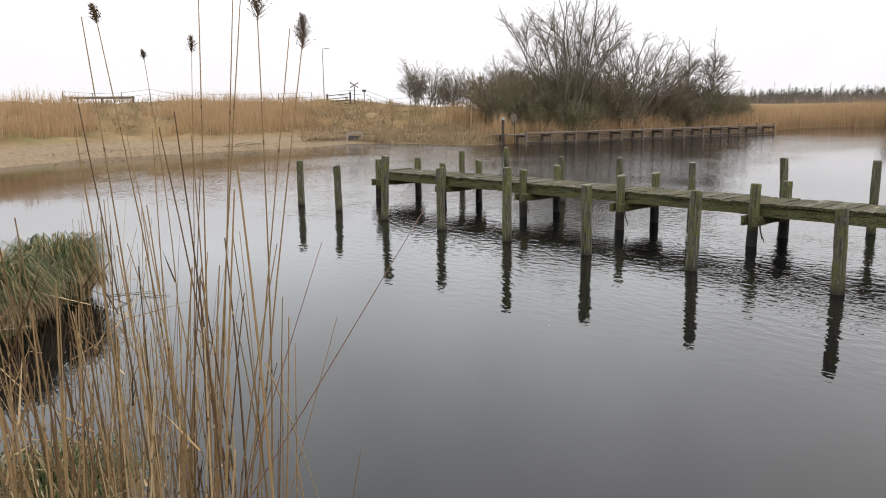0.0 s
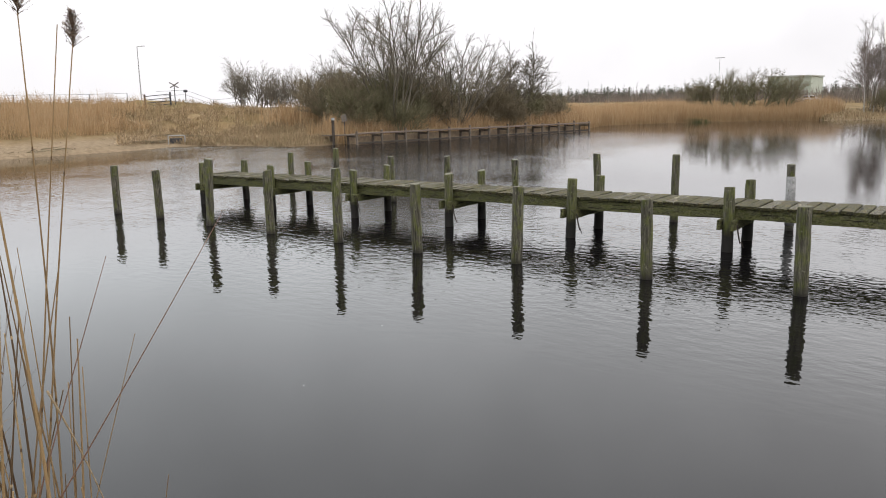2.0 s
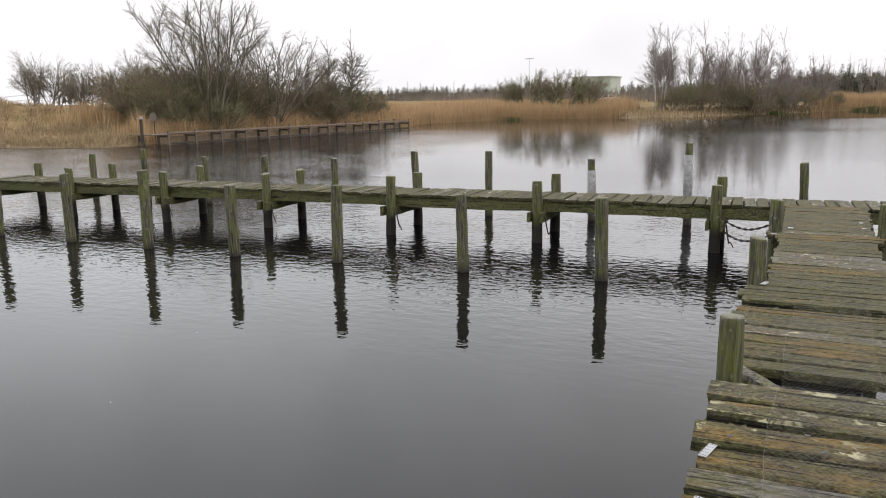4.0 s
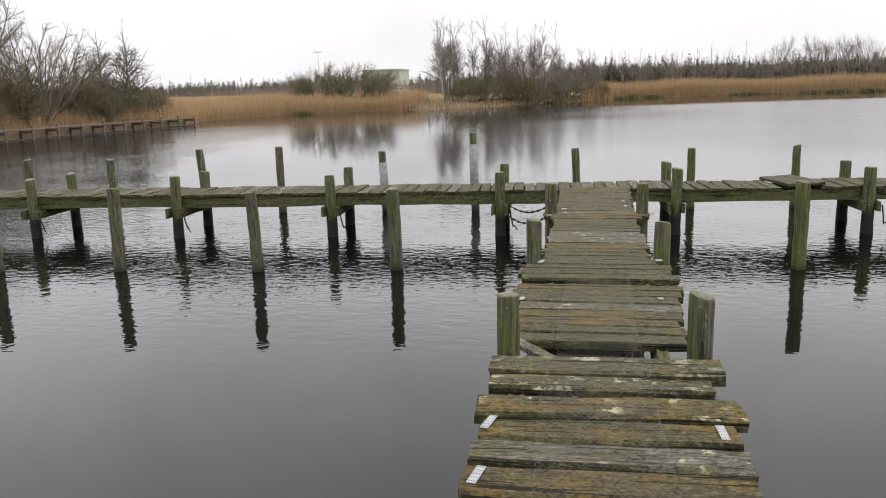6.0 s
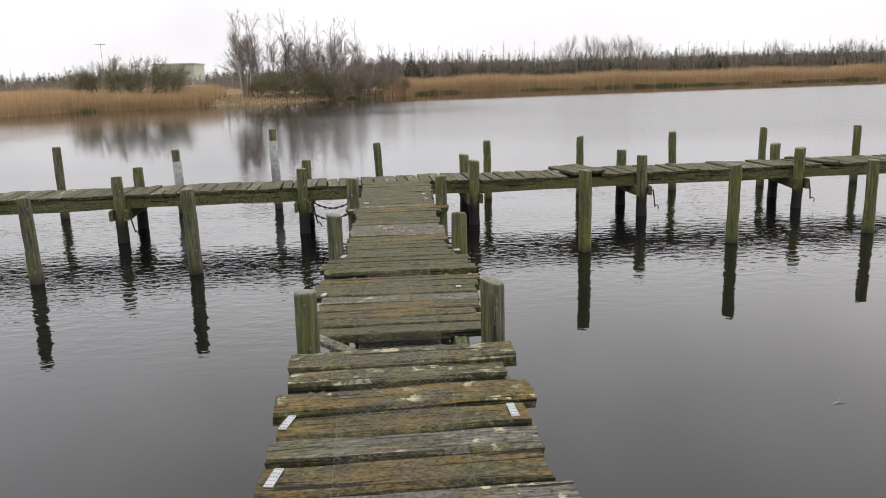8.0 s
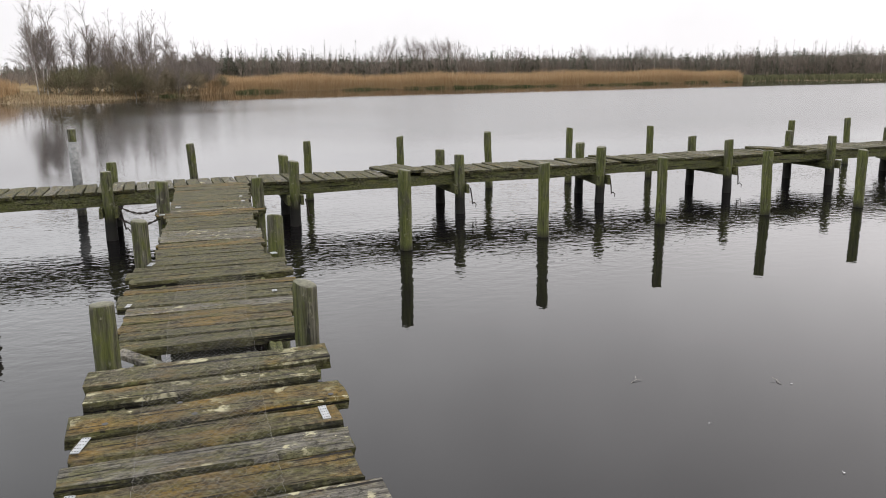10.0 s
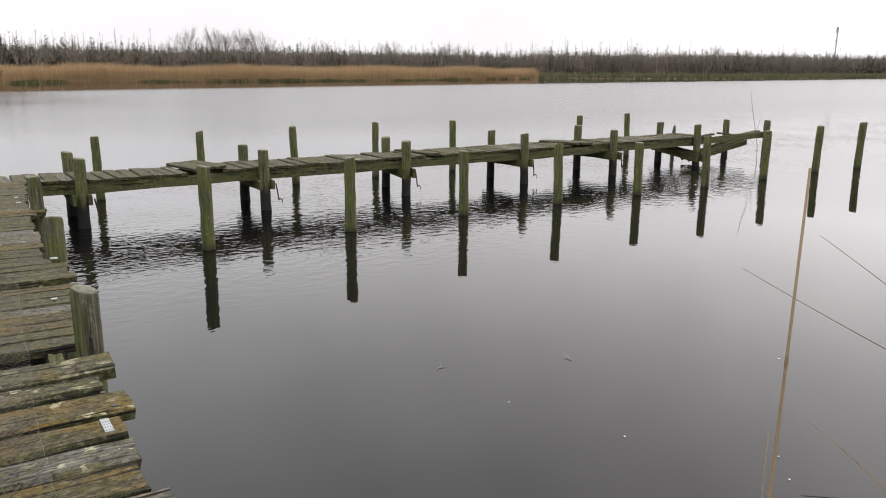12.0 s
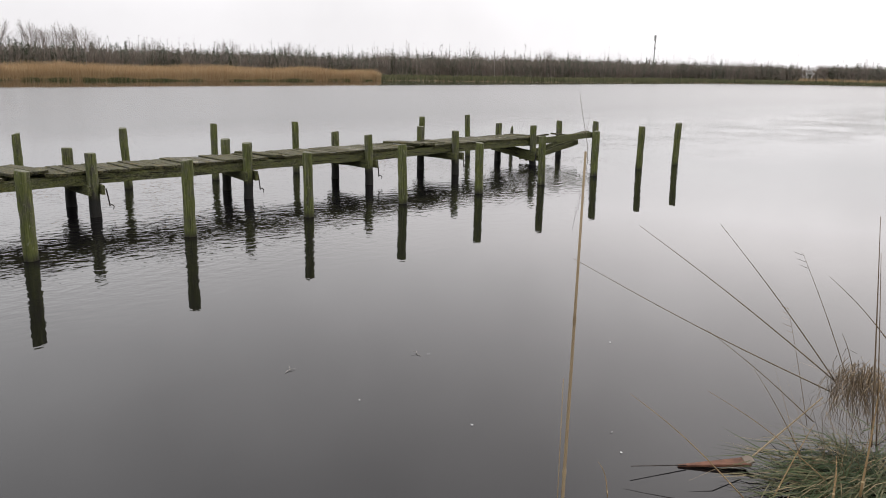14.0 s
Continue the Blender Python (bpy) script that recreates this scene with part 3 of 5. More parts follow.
# ---- the jetty across the view ----
DECK_Z, DECK_W = 0.89, 1.26
jetty = thing("jetty", "long weathered timber jetty on round posts, mossy boards", "jetty")
NEAR_SUP = [-20.95, -17.9, -14.78, -11.77, -8.56, -5.25, -1.83, 1.54, 5.04, 8.47, 12.05, 15.3, 18.93, 22.47]
FAR_SUP = [-20.8, -17.97, -14.94, -11.86, -8.65, -5.34, -1.9, 1.48, 5.02, 8.67, 11.97, 15.21, 18.8, 22.23]


def near_edge(x):
    return 15.24 + SLOPE * x


for k, (xa, xb) in enumerate(zip(NEAR_SUP, FAR_SUP)):
    ya, yb = 15.12 + SLOPE * xa, 16.58 + SLOPE * xb
    for x, y, h in ((xa, ya, 1.27 + 0.02 * math.sin(k * 2.1)), (xb, yb, 1.26 + 0.03 * math.sin(k * 1.3))):
        part("support_post", post_mesh(0.108, -1.6, h, (R(-0.015, 0.015), R(-0.015, 0.015)), seed=300 + k), M_SUPPORT, jetty, "", True, pose(x, y, 0))
    # a header board on each side of the pair of posts
    for side in (-0.13, 0.13) if k < len(NEAR_SUP) - 1 else ():
        drop = 0.27 if k == len(NEAR_SUP) - 2 else 0.0         # at the broken end the near side has slipped
        a, c = V((xa + side, ya - 0.18, 0.53 - drop)), V((xb + side, yb + 0.16, 0.53 - 0.1 * drop))
        me = plank_mesh(700 + k).mesh("header")
        me.materials.append(M_BEAM)
        d = c - a
        part("header", me, None, jetty, "", False, Matrix.Translation((a + c) / 2) @ Matrix.Rotation(math.atan2(d.y, d.x), 4, 'Z') @ Matrix.Rotation(-math.asin(d.z / d.length), 4, 'Y') @ Matrix.Diagonal((d.length, 0.06, 0.19 + 0.25 * drop, 1)))
XA, XB = -21.15, 19.55
ANG = math.atan(SLOPE)
beams = plank_set(M_BEAM, 4, 720)
for k, (x0, x1) in enumerate(zip(NEAR_SUP[:-1], NEAR_SUP[1:])):
    for off in (0.05, 0.62, DECK_W - 0.08):
        dz = -0.02 * (k % 3 == 1)
        a, c = V((x0 - 0.1, near_edge(x0) + off, 0.72 + dz)), V((x1 + 0.06, near_edge(x1) + off, 0.72))
        if k == len(NEAR_SUP) - 2:
            if off > 0.5:
                continue
            c.z = 0.80
        d = c - a
        part("beam", beams[k % 4], None, jetty, "", False, Matrix.Translation((a + c) / 2) @ Matrix.Rotation(ANG, 4, 'Z') @ Matrix.Rotation(-math.asin(d.z / d.length), 4, 'Y') @ Matrix.Diagonal((d.length, 0.09, 0.2, 1)))
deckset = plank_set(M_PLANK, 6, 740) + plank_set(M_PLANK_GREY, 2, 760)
rnd = random.Random(5)
x = XA
k = 0
while x < XB:
    wd = rnd.uniform(0.185, 0.235)
    lift = 0.0
    tilt = rnd.uniform(-2.5, 2.5)
    turn = rnd.uniform(-1.8, 1.8)
    if 1.6 < x < 3.6:
        lift -= 0.015
    if 3.45 < x < 3.95:                # boards lying over their neighbours
        lift, tilt, turn = 0.07, -5, 10
    if abs(x - 9.1) < 0.12 or abs(x - 14.0) < 0.4:
        lift, turn = 0.05, 14
    ln = DECK_W + rnd.uniform(-0.05, 0.07)
    xm = x + wd / 2
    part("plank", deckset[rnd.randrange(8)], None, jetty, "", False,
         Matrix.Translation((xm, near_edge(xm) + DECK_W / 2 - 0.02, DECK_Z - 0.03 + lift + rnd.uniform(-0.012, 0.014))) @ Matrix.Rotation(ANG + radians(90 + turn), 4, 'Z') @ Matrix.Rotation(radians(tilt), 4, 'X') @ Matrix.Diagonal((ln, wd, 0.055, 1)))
    x += wd + rnd.uniform(0.008, 0.03)
    k += 1
# past the last whole boards: loose ones on the near beam, and snapped laths that hang down to the water
for xm, off, zz, ln, turn, tilt in ((20.75, 0.22, 0.885, 0.95, 12, 6), (22.0, 0.2, 0.87, 1.0, 8, -4), (20.2, 0.75, 0.8, 0.9, 84, 12)):
    part("plank", deckset[3], None, jetty, "loose tilted board", False, Matrix.Translation((xm, near_edge(xm) + off, zz)) @ Matrix.Rotation(ANG + radians(turn), 4, 'Z') @ Matrix.Rotation(radians(tilt), 4, 'Y') @ Matrix.Diagonal((ln, 0.2, 0.05, 1)))
for off, xa, za, xb, zb in ((0.25, 19.2, 0.16, 21.9, 0.56), (0.5, 19.3, 0.12, 22.1, 0.6), (0.78, 19.3, 0.15, 22.3, 0.66)):
    a, c = V((xa, near_edge(xa) + off, za)), V((xb, near_edge(xb) + off, zb))
    d = c - a
    part("beam", beams[1], None, jetty, "snapped sagging beam", False, Matrix.Translation((a + c) / 2) @ Matrix.Rotation(ANG, 4, 'Z') @ Matrix.Rotation(-math.asin(d.z / d.length), 4, 'Y') @ Matrix.Diagonal((d.length, 0.07, 0.15, 1)))

# ---- the walkway from the bank to the jetty ----
walkway = thing("walkway", "narrow timber walkway of mossy lichen-spotted boards", "walkway")


def walk_z(y):
    if y < 4.4:
        return 1.41
    return float(np.interp(y, [4.4, 5.1, 7.6, 10.9, 14.2, 15.3], [1.22, 1.21, 1.195, 1.135, 0.97, 0.935]))


def walk_half(y):
    return float(np.interp(y, [4.4, 5.2, 5.9, 6.3, 7.4, 7.5, 7.6, 10.4, 10.5, 10.95, 11.05, 15.3], [0.57, 0.57, 0.62, 0.69, 0.69, 0.55, 0.53, 0.53, 0.70, 0.72, 0.53, 0.66]))


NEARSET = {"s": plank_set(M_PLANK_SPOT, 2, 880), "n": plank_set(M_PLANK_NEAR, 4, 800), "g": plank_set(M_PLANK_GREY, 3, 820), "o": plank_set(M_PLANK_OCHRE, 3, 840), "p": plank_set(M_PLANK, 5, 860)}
# bank section: left end, right end, middle, width, turn, kind
BANK_BOARDS = [(-0.59, 0.645, 4.04, 0.235, 2.8, "n"), (-0.565, 0.565, 3.80, 0.17, 1.5, "n"), (-0.585, 0.645, 3.475, 0.225, 2.7, "s"), (-0.53, 0.585, 3.205, 0.205, 2.6, "o"), (-0.545, 0.595, 2.975, 0.19, 1.2, "g"),
               (-0.54, 0.585, 2.73, 0.225, 2.0, "o"), (-0.52, 0.65, 2.49, 0.2, 2.0, "g"), (-0.55, 0.6, 2.26, 0.21, 1.0, "n"), (-0.56, 0.62, 2.03, 0.2, 0.5, "p"), (-0.55, 0.6, 1.8, 0.21, 0.0, "n"), (-0.56, 0.6, 1.57, 0.21, 0.6, "g"), (-0.55, 0.58, 1.34, 0.2, 0.4, "p"), (-0.55, 0.58, 1.11, 0.2, 0.4, "n")]
for k, (x0, x1, y, wd, turn, kd) in enumerate(BANK_BOARDS):
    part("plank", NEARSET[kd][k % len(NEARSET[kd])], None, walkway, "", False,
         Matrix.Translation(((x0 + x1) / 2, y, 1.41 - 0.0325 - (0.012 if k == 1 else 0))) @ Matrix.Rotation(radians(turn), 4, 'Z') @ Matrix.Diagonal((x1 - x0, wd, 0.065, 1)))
rnd = random.Random(11)
y, k = 5.02, 0
while y < 14.95:
    wd = rnd.uniform(0.155, 0.215)
    ym = y + wd / 2
    if not 6.62 < ym < 6.75:
        h = walk_half(ym)
        kd = "o" if rnd.random() < 0.14 or 5.4 < ym < 5.8 else ("g" if rnd.random() < 0.1 else "p")
        jl, jr = rnd.uniform(-0.02, 0.03), rnd.uniform(-0.02, 0.03)
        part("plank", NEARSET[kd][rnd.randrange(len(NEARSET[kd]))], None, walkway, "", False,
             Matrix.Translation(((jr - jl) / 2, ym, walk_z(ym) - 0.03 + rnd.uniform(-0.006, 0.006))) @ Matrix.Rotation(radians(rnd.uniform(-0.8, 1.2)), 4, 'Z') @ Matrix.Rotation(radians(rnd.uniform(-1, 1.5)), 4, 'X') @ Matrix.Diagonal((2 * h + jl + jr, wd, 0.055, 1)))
    y += wd + rnd.uniform(0.006, 0.022)
    k += 1
for xs in (-0.42, 0.42):
    for y0, y1, z0, z1 in ((0.6, 4.3, 1.27, 1.27), (4.25, 7.7, 1.08, 1.06), (7.6, 11.0, 1.06, 1.0), (10.9, 15.3, 1.0, 0.8)):
        d = V((0, y1 - y0, z1 - z0))
        part("beam", beams[2], None, walkway, "", False, Matrix.Translation((xs, (y0 + y1) / 2, (z0 + z1) / 2)) @ Matrix.Rotation(radians(90), 4, 'Z') @ Matrix.Rotation(-math.asin(d.z / d.length), 4, 'Y') @ Matrix.Diagonal((d.length, 0.09, 0.17, 1)))
for x, y, h, r in ((-0.525, 4.32, 1.72, 0.073), (0.575, 4.42, 1.715, 0.073), (-0.61, 7.55, 1.61, 0.08), (0.64, 7.72, 1.555, 0.08), (-0.615, 10.9, 1.55, 0.088), (0.63, 10.78, 1.56, 0.085)):
    part("walkway_post", post_mesh(r, -1.6, h, seed=int(y * 100) + (x > 0), sides=18, rough=0.008), M_RAILPOST if x > 0 else M_RAILPOST_GREY, walkway, "", True, pose(x, y, 0))
for y in (4.36, 7.63, 10.84):
    part("header", beams[0], None, walkway, "", False, Matrix.Translation((0, y, walk_z(y + 0.1) - 0.24)) @ Matrix.Diagonal((1.3, 0.07, 0.16, 1)))


# ---- reeds, grasses, sedge ----
def blades(name, xs, ys, height, width, lean, mat, label, category, droop=0.25, seed=1, base=None):
    """Many upright strips in one mesh: each bends a little, and ends in a point."""
    rs = np.random.RandomState(seed)
    n = len(xs)
    z0 = (ground_height(xs, ys) if base is None else base) - 0.05
    h = height * rs.uniform(0.72, 1.12, n)
    wd = width * rs.uniform(0.6, 1.3, n)
    ang, la = rs.uniform(0, 2 * np.pi, n), rs.uniform(0, 2 * np.pi, n)
    ll = np.abs(rs.normal(0, 1, n)) * lean * h
    ax, ay = np.cos(ang) * wd / 2, np.sin(ang) * wd / 2
    dx, dy = np.cos(la) * ll, np.sin(la) * ll
    P = np.zeros((n, 5, 3))
    for k, (sx, t, zt) in enumerate(((-1, 0, 0), (1, 0, 0), (0.8, 0.45, 0.6), (-0.8, 0.45, 0.6), (0, 1, 1))):
        P[:, k, 0], P[:, k, 1] = xs + sx * ax + dx * t, ys + sx * ay + dy * t
        P[:, k, 2] = z0 + h * zt * (1 - droop * t * np.minimum(1, ll / np.maximum(h, 1e-3)))
    me = bpy.data.meshes.new(name)
    i = np.arange(n) * 5
    faces = np.concatenate([np.stack([i, i + 1, i + 2, i + 3], 1).ravel(), np.stack([i + 3, i + 2, i + 4], 1).ravel()])
    starts = np.concatenate([np.arange(n) * 4, 4 * n + np.arange(n) * 3])
    me.vertices.add(5 * n)
    me.vertices.foreach_set("co", P.ravel())
    me.loops.add(7 * n)
    me.loops.foreach_set("vertex_index", faces.astype(np.int32))
    me.polygons.add(2 * n)
    me.polygons.foreach_set("loop_start", starts.astype(np.int32))
    me.update(calc_edges=True)
    me.validate()
    me.materials.append(mat)
    return tagged(new(name, me), label, category, kind="stuff")


def scatter(n, x0, x1, y0, y1, dmin, dmax, seed, power=1.0):
    """Random places whose distance to the water lies between two bounds, more of them near the first."""
    rs = np.random.RandomState(seed)
    xs, ys = np.zeros(0), np.zeros(0)
    while len(xs) < n:
        x, y = rs.uniform(x0, x1, 60000), rs.uniform(y0, y1, 60000)
        d = shore_distance(x, y)
        keep = (d > dmin) & (d < dmax) & (rs.uniform(0, 1, 60000) < (1 - np.clip((d - dmin) / (dmax - dmin), 0, 1)) ** power)
        xs, ys = np.concatenate([xs, x[keep]]), np.concatenate([ys, y[keep]])
    return xs[:n], ys[:n]


def clumpy(xs, ys, f=0.3, lo=0.75):
    return lo + (1 - lo) * (0.5 + 0.5 * np.sin(xs * f + 2.1 * np.sin(ys * f * 0.7)) * np.cos(ys * f * 1.3 + 0.6 * xs * f))


xs, ys = scatter(52000, -66, -26, 76, 125, -0.4, 16, 21, 1.2)
blades("reed_bed", xs, ys, 2.9 * clumpy(xs, ys, 0.21, 0.62) * clumpy(ys, xs, 0.9, 0.8), 0.024, 0.26, M_REED, "tall tan dry reed bed along the lake shore", "reeds", seed=31)
xs, ys = scatter(9000, -27, 4, 104, 150, 0.0, 12, 22, 1.4)
blades("shore_grass", xs, ys, 0.75 * clumpy(xs, ys, 0.5, 0.4), 0.07, 0.25, M_GRASS, "low dry grass on the shore below birches", "grass", seed=32)
xs, ys = scatter(66000, -2, 137, 136, 200, -0.4, 13, 23, 1.3)
blades("reed_bed", xs, ys, 3.7 * clumpy(xs, ys, 0.13, 0.7) * clumpy(ys, xs, 0.5, 0.82), 0.036, 0.3, M_REED, "tall tan dry reed bed along the far shore", "reeds", seed=33)
M_FARGRASS = straw("far_bank_grass", [(0.0, (0.07, 0.075, 0.038)), (0.6, (0.11, 0.11, 0.055)), (1.0, (0.155, 0.14, 0.075))])
xs, ys = scatter(21000, 128, 370, 60, 205, 0.0, 9, 24, 1.0)
blades("bank_grass", xs, ys, 1.5 * clumpy(xs, ys, 0.1, 0.8), 0.16, 0.12, M_FARGRASS, "low olive grass on the far bank", "grass", seed=34)
xs, ys = scatter(1500, 300, 372, 20, 150, 3, 16, 25, 1.0)
blades("reed_bed", xs, ys, 2.6 * clumpy(xs, ys, 0.1), 0.2, 0.06, M_REED, "far patch of tan dry reeds", "reeds", seed=35)
# the bank to the west: beach grass, flattened straw, reeds on top
xs, ys = scatter(42000, -85, -42, 2, 62, 4.5, 26, 26, 0.4)
keep = (ys > 33) | (shore_distance(xs, ys) > 9)
blades("bank_grass", xs[keep], ys[keep], 0.75 * clumpy(xs[keep], ys[keep], 1.1, 0.25), 0.035, 0.8, M_GRASS, "flattened dry straw-coloured grass on the bank", "grass", seed=36)
xs, ys = scatter(20000, -56, -41, 34, 48, 0.1, 9, 27, 0.6)
blades("bank_grass", xs, ys, 0.7 * clumpy(xs, ys, 1.6, 0.3), 0.025, 0.6, M_GRASS, "dry tufted grass by the water", "grass", seed=37)
xs, ys = scatter(30000, -80, -50, 4, 42, 6.5, 22, 28, 0.8)
az = np.degrees(np.arctan2(-xs, ys)) + 1.2 * np.sin(xs * 0.8)
keep = ((az < 71.5) & (az > 61)) | (az > 76.5)
blades("reed_bed", xs[keep], ys[keep], 1.8 * clumpy(xs[keep], ys[keep], 1.3, 0.45), 0.02, 0.24, M_REED, "tan reeds on top of the bank", "reeds", seed=38)
xs, ys = scatter(1800, -58, -50, 8, 33, 0.2, 5.0, 61, 0.5)
blades("beach_litter", xs, ys, 0.12, 0.06, 3.0, straw("dead_litter", [(0.0, (0.06, 0.042, 0.026)), (0.6, (0.14, 0.1, 0.06)), (1.0, (0.3, 0.23, 0.14))]), "scattered dark reed litter on the beach", "litter", 0.9, 62)
xs, ys = scatter(12500, -52, -37, 41, 84, 0.0, 4.0, 29, 0.7)
blades("reed_bed", xs, ys, 2.6 * clumpy(xs, ys, 1.3, 0.3), 0.026, 0.2, M_REED, "thin dry reeds between dock and bushes", "reeds", seed=39)
rs = np.random.RandomState(40)
xs, ys = rs.normal(-53.5, 1.6, 1500), rs.normal(46, 1.4, 1500)
blades("reed_bed", xs, ys, 2.3 * clumpy(xs, ys, 1.5, 0.5), 0.04, 0.24, M_REED, "tall clump of tan reeds on the bank", "reeds", seed=40)
rs = np.random.RandomState(63)
xs, ys = rs.uniform(-68, -51, 26000), rs.uniform(29, 50, 26000)
az = np.degrees(np.arctan2(-xs, ys))
keep = (shore_distance(xs, ys) > 1.2) & (az > 47) & (az < 62)
blades("matted_reeds", xs[keep], ys[keep], 1.0 * clumpy(xs[keep], ys[keep], 1.3, 0.15), 0.024, 1.3, straw("matted_straw", [(0.0, (0.1, 0.065, 0.035)), (0.35, (0.22, 0.15, 0.08)), (0.8, (0.36, 0.265, 0.15)), (1.0, (0.47, 0.37, 0.24))]), "flattened tangle of dead reeds on the bank", "reeds", 0.85, 64)
# small dark sedge tussocks at the far water line
rs = np.random.RandomState(41)
cx = np.concatenate([rs.uniform(4, 15, 7), rs.uniform(20, 130, 34), [-38.5, -7.3, -7.0]])
cy = np.zeros(len(cx))
for k, c in enumerate(cx):
    yy = np.arange(60, 200, 0.25)
    dd = shore_distance(np.full(len(yy), c), yy)
    j = np.argmax((dd > -0.4) & (yy > 80))
    cy[k] = yy[j]
xs, ys = np.repeat(cx, 170) + rs.normal(0, 1.1, 170 * len(cx)), np.repeat(cy, 170) + rs.normal(0, 0.4, 170 * len(cx))
blades("sedge_tussocks", xs, ys, 0.95 * clumpy(xs, ys, 0.4, 0.4), 0.06, 0.3, M_SEDGE, "dark green sedge tussocks at the water line", "sedge", seed=42, base=np.zeros(len(xs)))

# ---- bare trees and bushes ----
class Wood:
    def __init__(self, seed):
        self.r, self.bole, self.limbs, self.twigs = random.Random(seed), Geo(), Geo(), Geo()

    def turned(self, d, angle):
        a = V((self.r.gauss(0, 1), self.r.gauss(0, 1), self.r.gauss(0, 1)))
        a = (a - d * a.dot(d)).normalized()
        return (d * math.cos(angle) + a * math.sin(angle)).normalized()

    def spray(self, p, d, length, count, width, spread, rise):
        for _ in range(count):
            q = (self.turned(d, self.r.uniform(0.1, spread)) + V((0, 0, rise))).normalized()
            t = p + q * length * self.r.uniform(0.5, 1.1)
            side = q.cross(V((self.r.gauss(0, 1), self.r.gauss(0, 1), 0.2))).normalized()
            self.twigs.sliver(p, t, width, side)

    def grow(self, p, d, length, r, level, top, o):
        k = 4 if level == 0 else (3 if level == 1 else 2)
        pts, e = [p], d
        for s in range(1, k):
            e = (e + V((self.r.gauss(0, o["crook"]), self.r.gauss(0, o["crook"]), o["rise"] * 0.3))).normalized()
            pts.append(pts[-1] + e * length / (k - 1))
        r1 = max(r * 0.55, o["thin"])
        (self.limbs if level else self.bole).ring_tube(pts, [r + (r1 - r) * s / (k - 1) for s in range(k)], 7 if level == 0 else (5 if level == 1 else 3), False)
        if level == top:
            self.spray(pts[-1], e, length * 0.9, o["twigs"], o["tw"], o.get("fan", 0.7), o["rise"])
            self.spray(pts[0].lerp(pts[-1], 0.5), e, length * 0.8, o["twigs"] // 2, o["tw"], 0.9, o["rise"])
            return
        kids = o["kids"] if level == 0 else o.get("kids2", o["kids"])
        for c in range(kids):
            low = o.get("low", 0.3)
            t = low + (1 - low) * (c + self.r.random()) / kids if c else 1.0
            taper = (1.4 - t) if level == 0 and o.get("cone") and c else 1.0
            seg = min(int(t * (k - 1)), k - 2)
            q = pts[seg].lerp(pts[seg + 1], t * (k - 1) - seg)
            ang = self.r.uniform(o.get("shut", 0.25), o["open"]) if c else self.r.uniform(0.05, 0.25)
            dd = (self.turned(e, ang) + V((0, 0, o["rise"]))).normalized()
            self.grow(q, dd, taper * length * self.r.uniform(*(o["short"] if level == 0 else o.get("short2", o["short"]))), r * (0.52 if c else 0.62), level + 1, top, o)


def bare_tree(name, seed, height, stems, spread, levels, mats, label, opts, at, trunk=0.25):
    w = Wood(seed)
    o = dict(crook=0.10, rise=0.12, thin=0.006, twigs=5, tw=0.009, kids=4, open=0.8, short=(0.5, 0.72))
    o.update(opts)
    for s in range(stems):
        a = 2 * math.pi * (s + w.r.random() * 0.6) / stems
        lean = w.r.uniform(0.4, 1.0) * spread
        if o.get("dome"):
            a, lean = 2.4 * s, spread * math.sqrt((s + 0.5) / stems)
        d = V((math.cos(a) * lean, math.sin(a) * lean, 1)).normalized()
        p = V((math.cos(a) * 0.15, math.sin(a) * 0.15, -0.1)) if stems > 1 else V((0, 0, -0.1))
        w.grow(p, d, height * o.get("bole", 0.42) * (w.r.uniform(0.97, 1.03) if o.get("dome") else w.r.uniform(0.85, 1.1)), trunk * w.r.uniform(0.8, 1.1), 0, levels, o)
    e = thing(name, label, "tree" if name.endswith("tree") else "bush", "", at)
    part("trunk", w.bole, mats[0], e, "", True)
    part("branchwork", w.limbs, mats[2] if len(mats) > 2 else mats[0], e, "", True)
    part("crown", w.twigs, mats[1], e)
    top = max(v.z for v in w.bole.v + w.limbs.v + w.twigs.v)
    e.scale = (height / top,) * 3
    return e


def place(x, y, sink=0.0):
    return (x, y, on_ground(x, y) - sink)


bare_tree("willow_tree", 6, 13.2, 10, 0.58, 2, (M_LIMB, M_TWIG, M_TWIG), "large bare many-stemmed willow tree behind the dock", dict(kids=11, kids2=8, twigs=10, tw=0.005, open=0.95, bole=0.8, short=(0.16, 0.34), short2=(0.3, 0.5), crook=0.09, rise=0.04, thin=0.005, low=0.4, fan=1.25, dome=True), place(-44.9, 48.6), 0.1)
bare_tree("willow_tree", 5, 9.4, 26, 1.1, 2, (M_TWIG, M_TWIG), "rounded bare tree with pale dense twigs", dict(kids=8, kids2=5, twigs=9, tw=0.006, open=1.0, rise=0.03, bole=0.8, short=(0.16, 0.3), short2=(0.3, 0.5), thin=0.006, crook=0.07, low=0.45, fan=1.25, dome=True), place(-44.6, 56.6), 0.07)
for k, (h, x, y) in enumerate(((10.2, -43.2, 66.8), (8.8, -43.5, 63.4))):
    bare_tree("alder_tree", 8 + k, h, 1, 0.03, 2, (M_LIMB, M_TWIG, M_LIMB), "slender bare alder tree with dark twigs", dict(kids=42, twigs=8, tw=0.007, shut=0.55, open=1.15, bole=0.85, rise=0.06, short=(0.22, 0.38), short2=(0.4, 0.65), kids2=7, crook=0.05, thin=0.007, cone=True, low=0.2), place(x, y), 0.1)
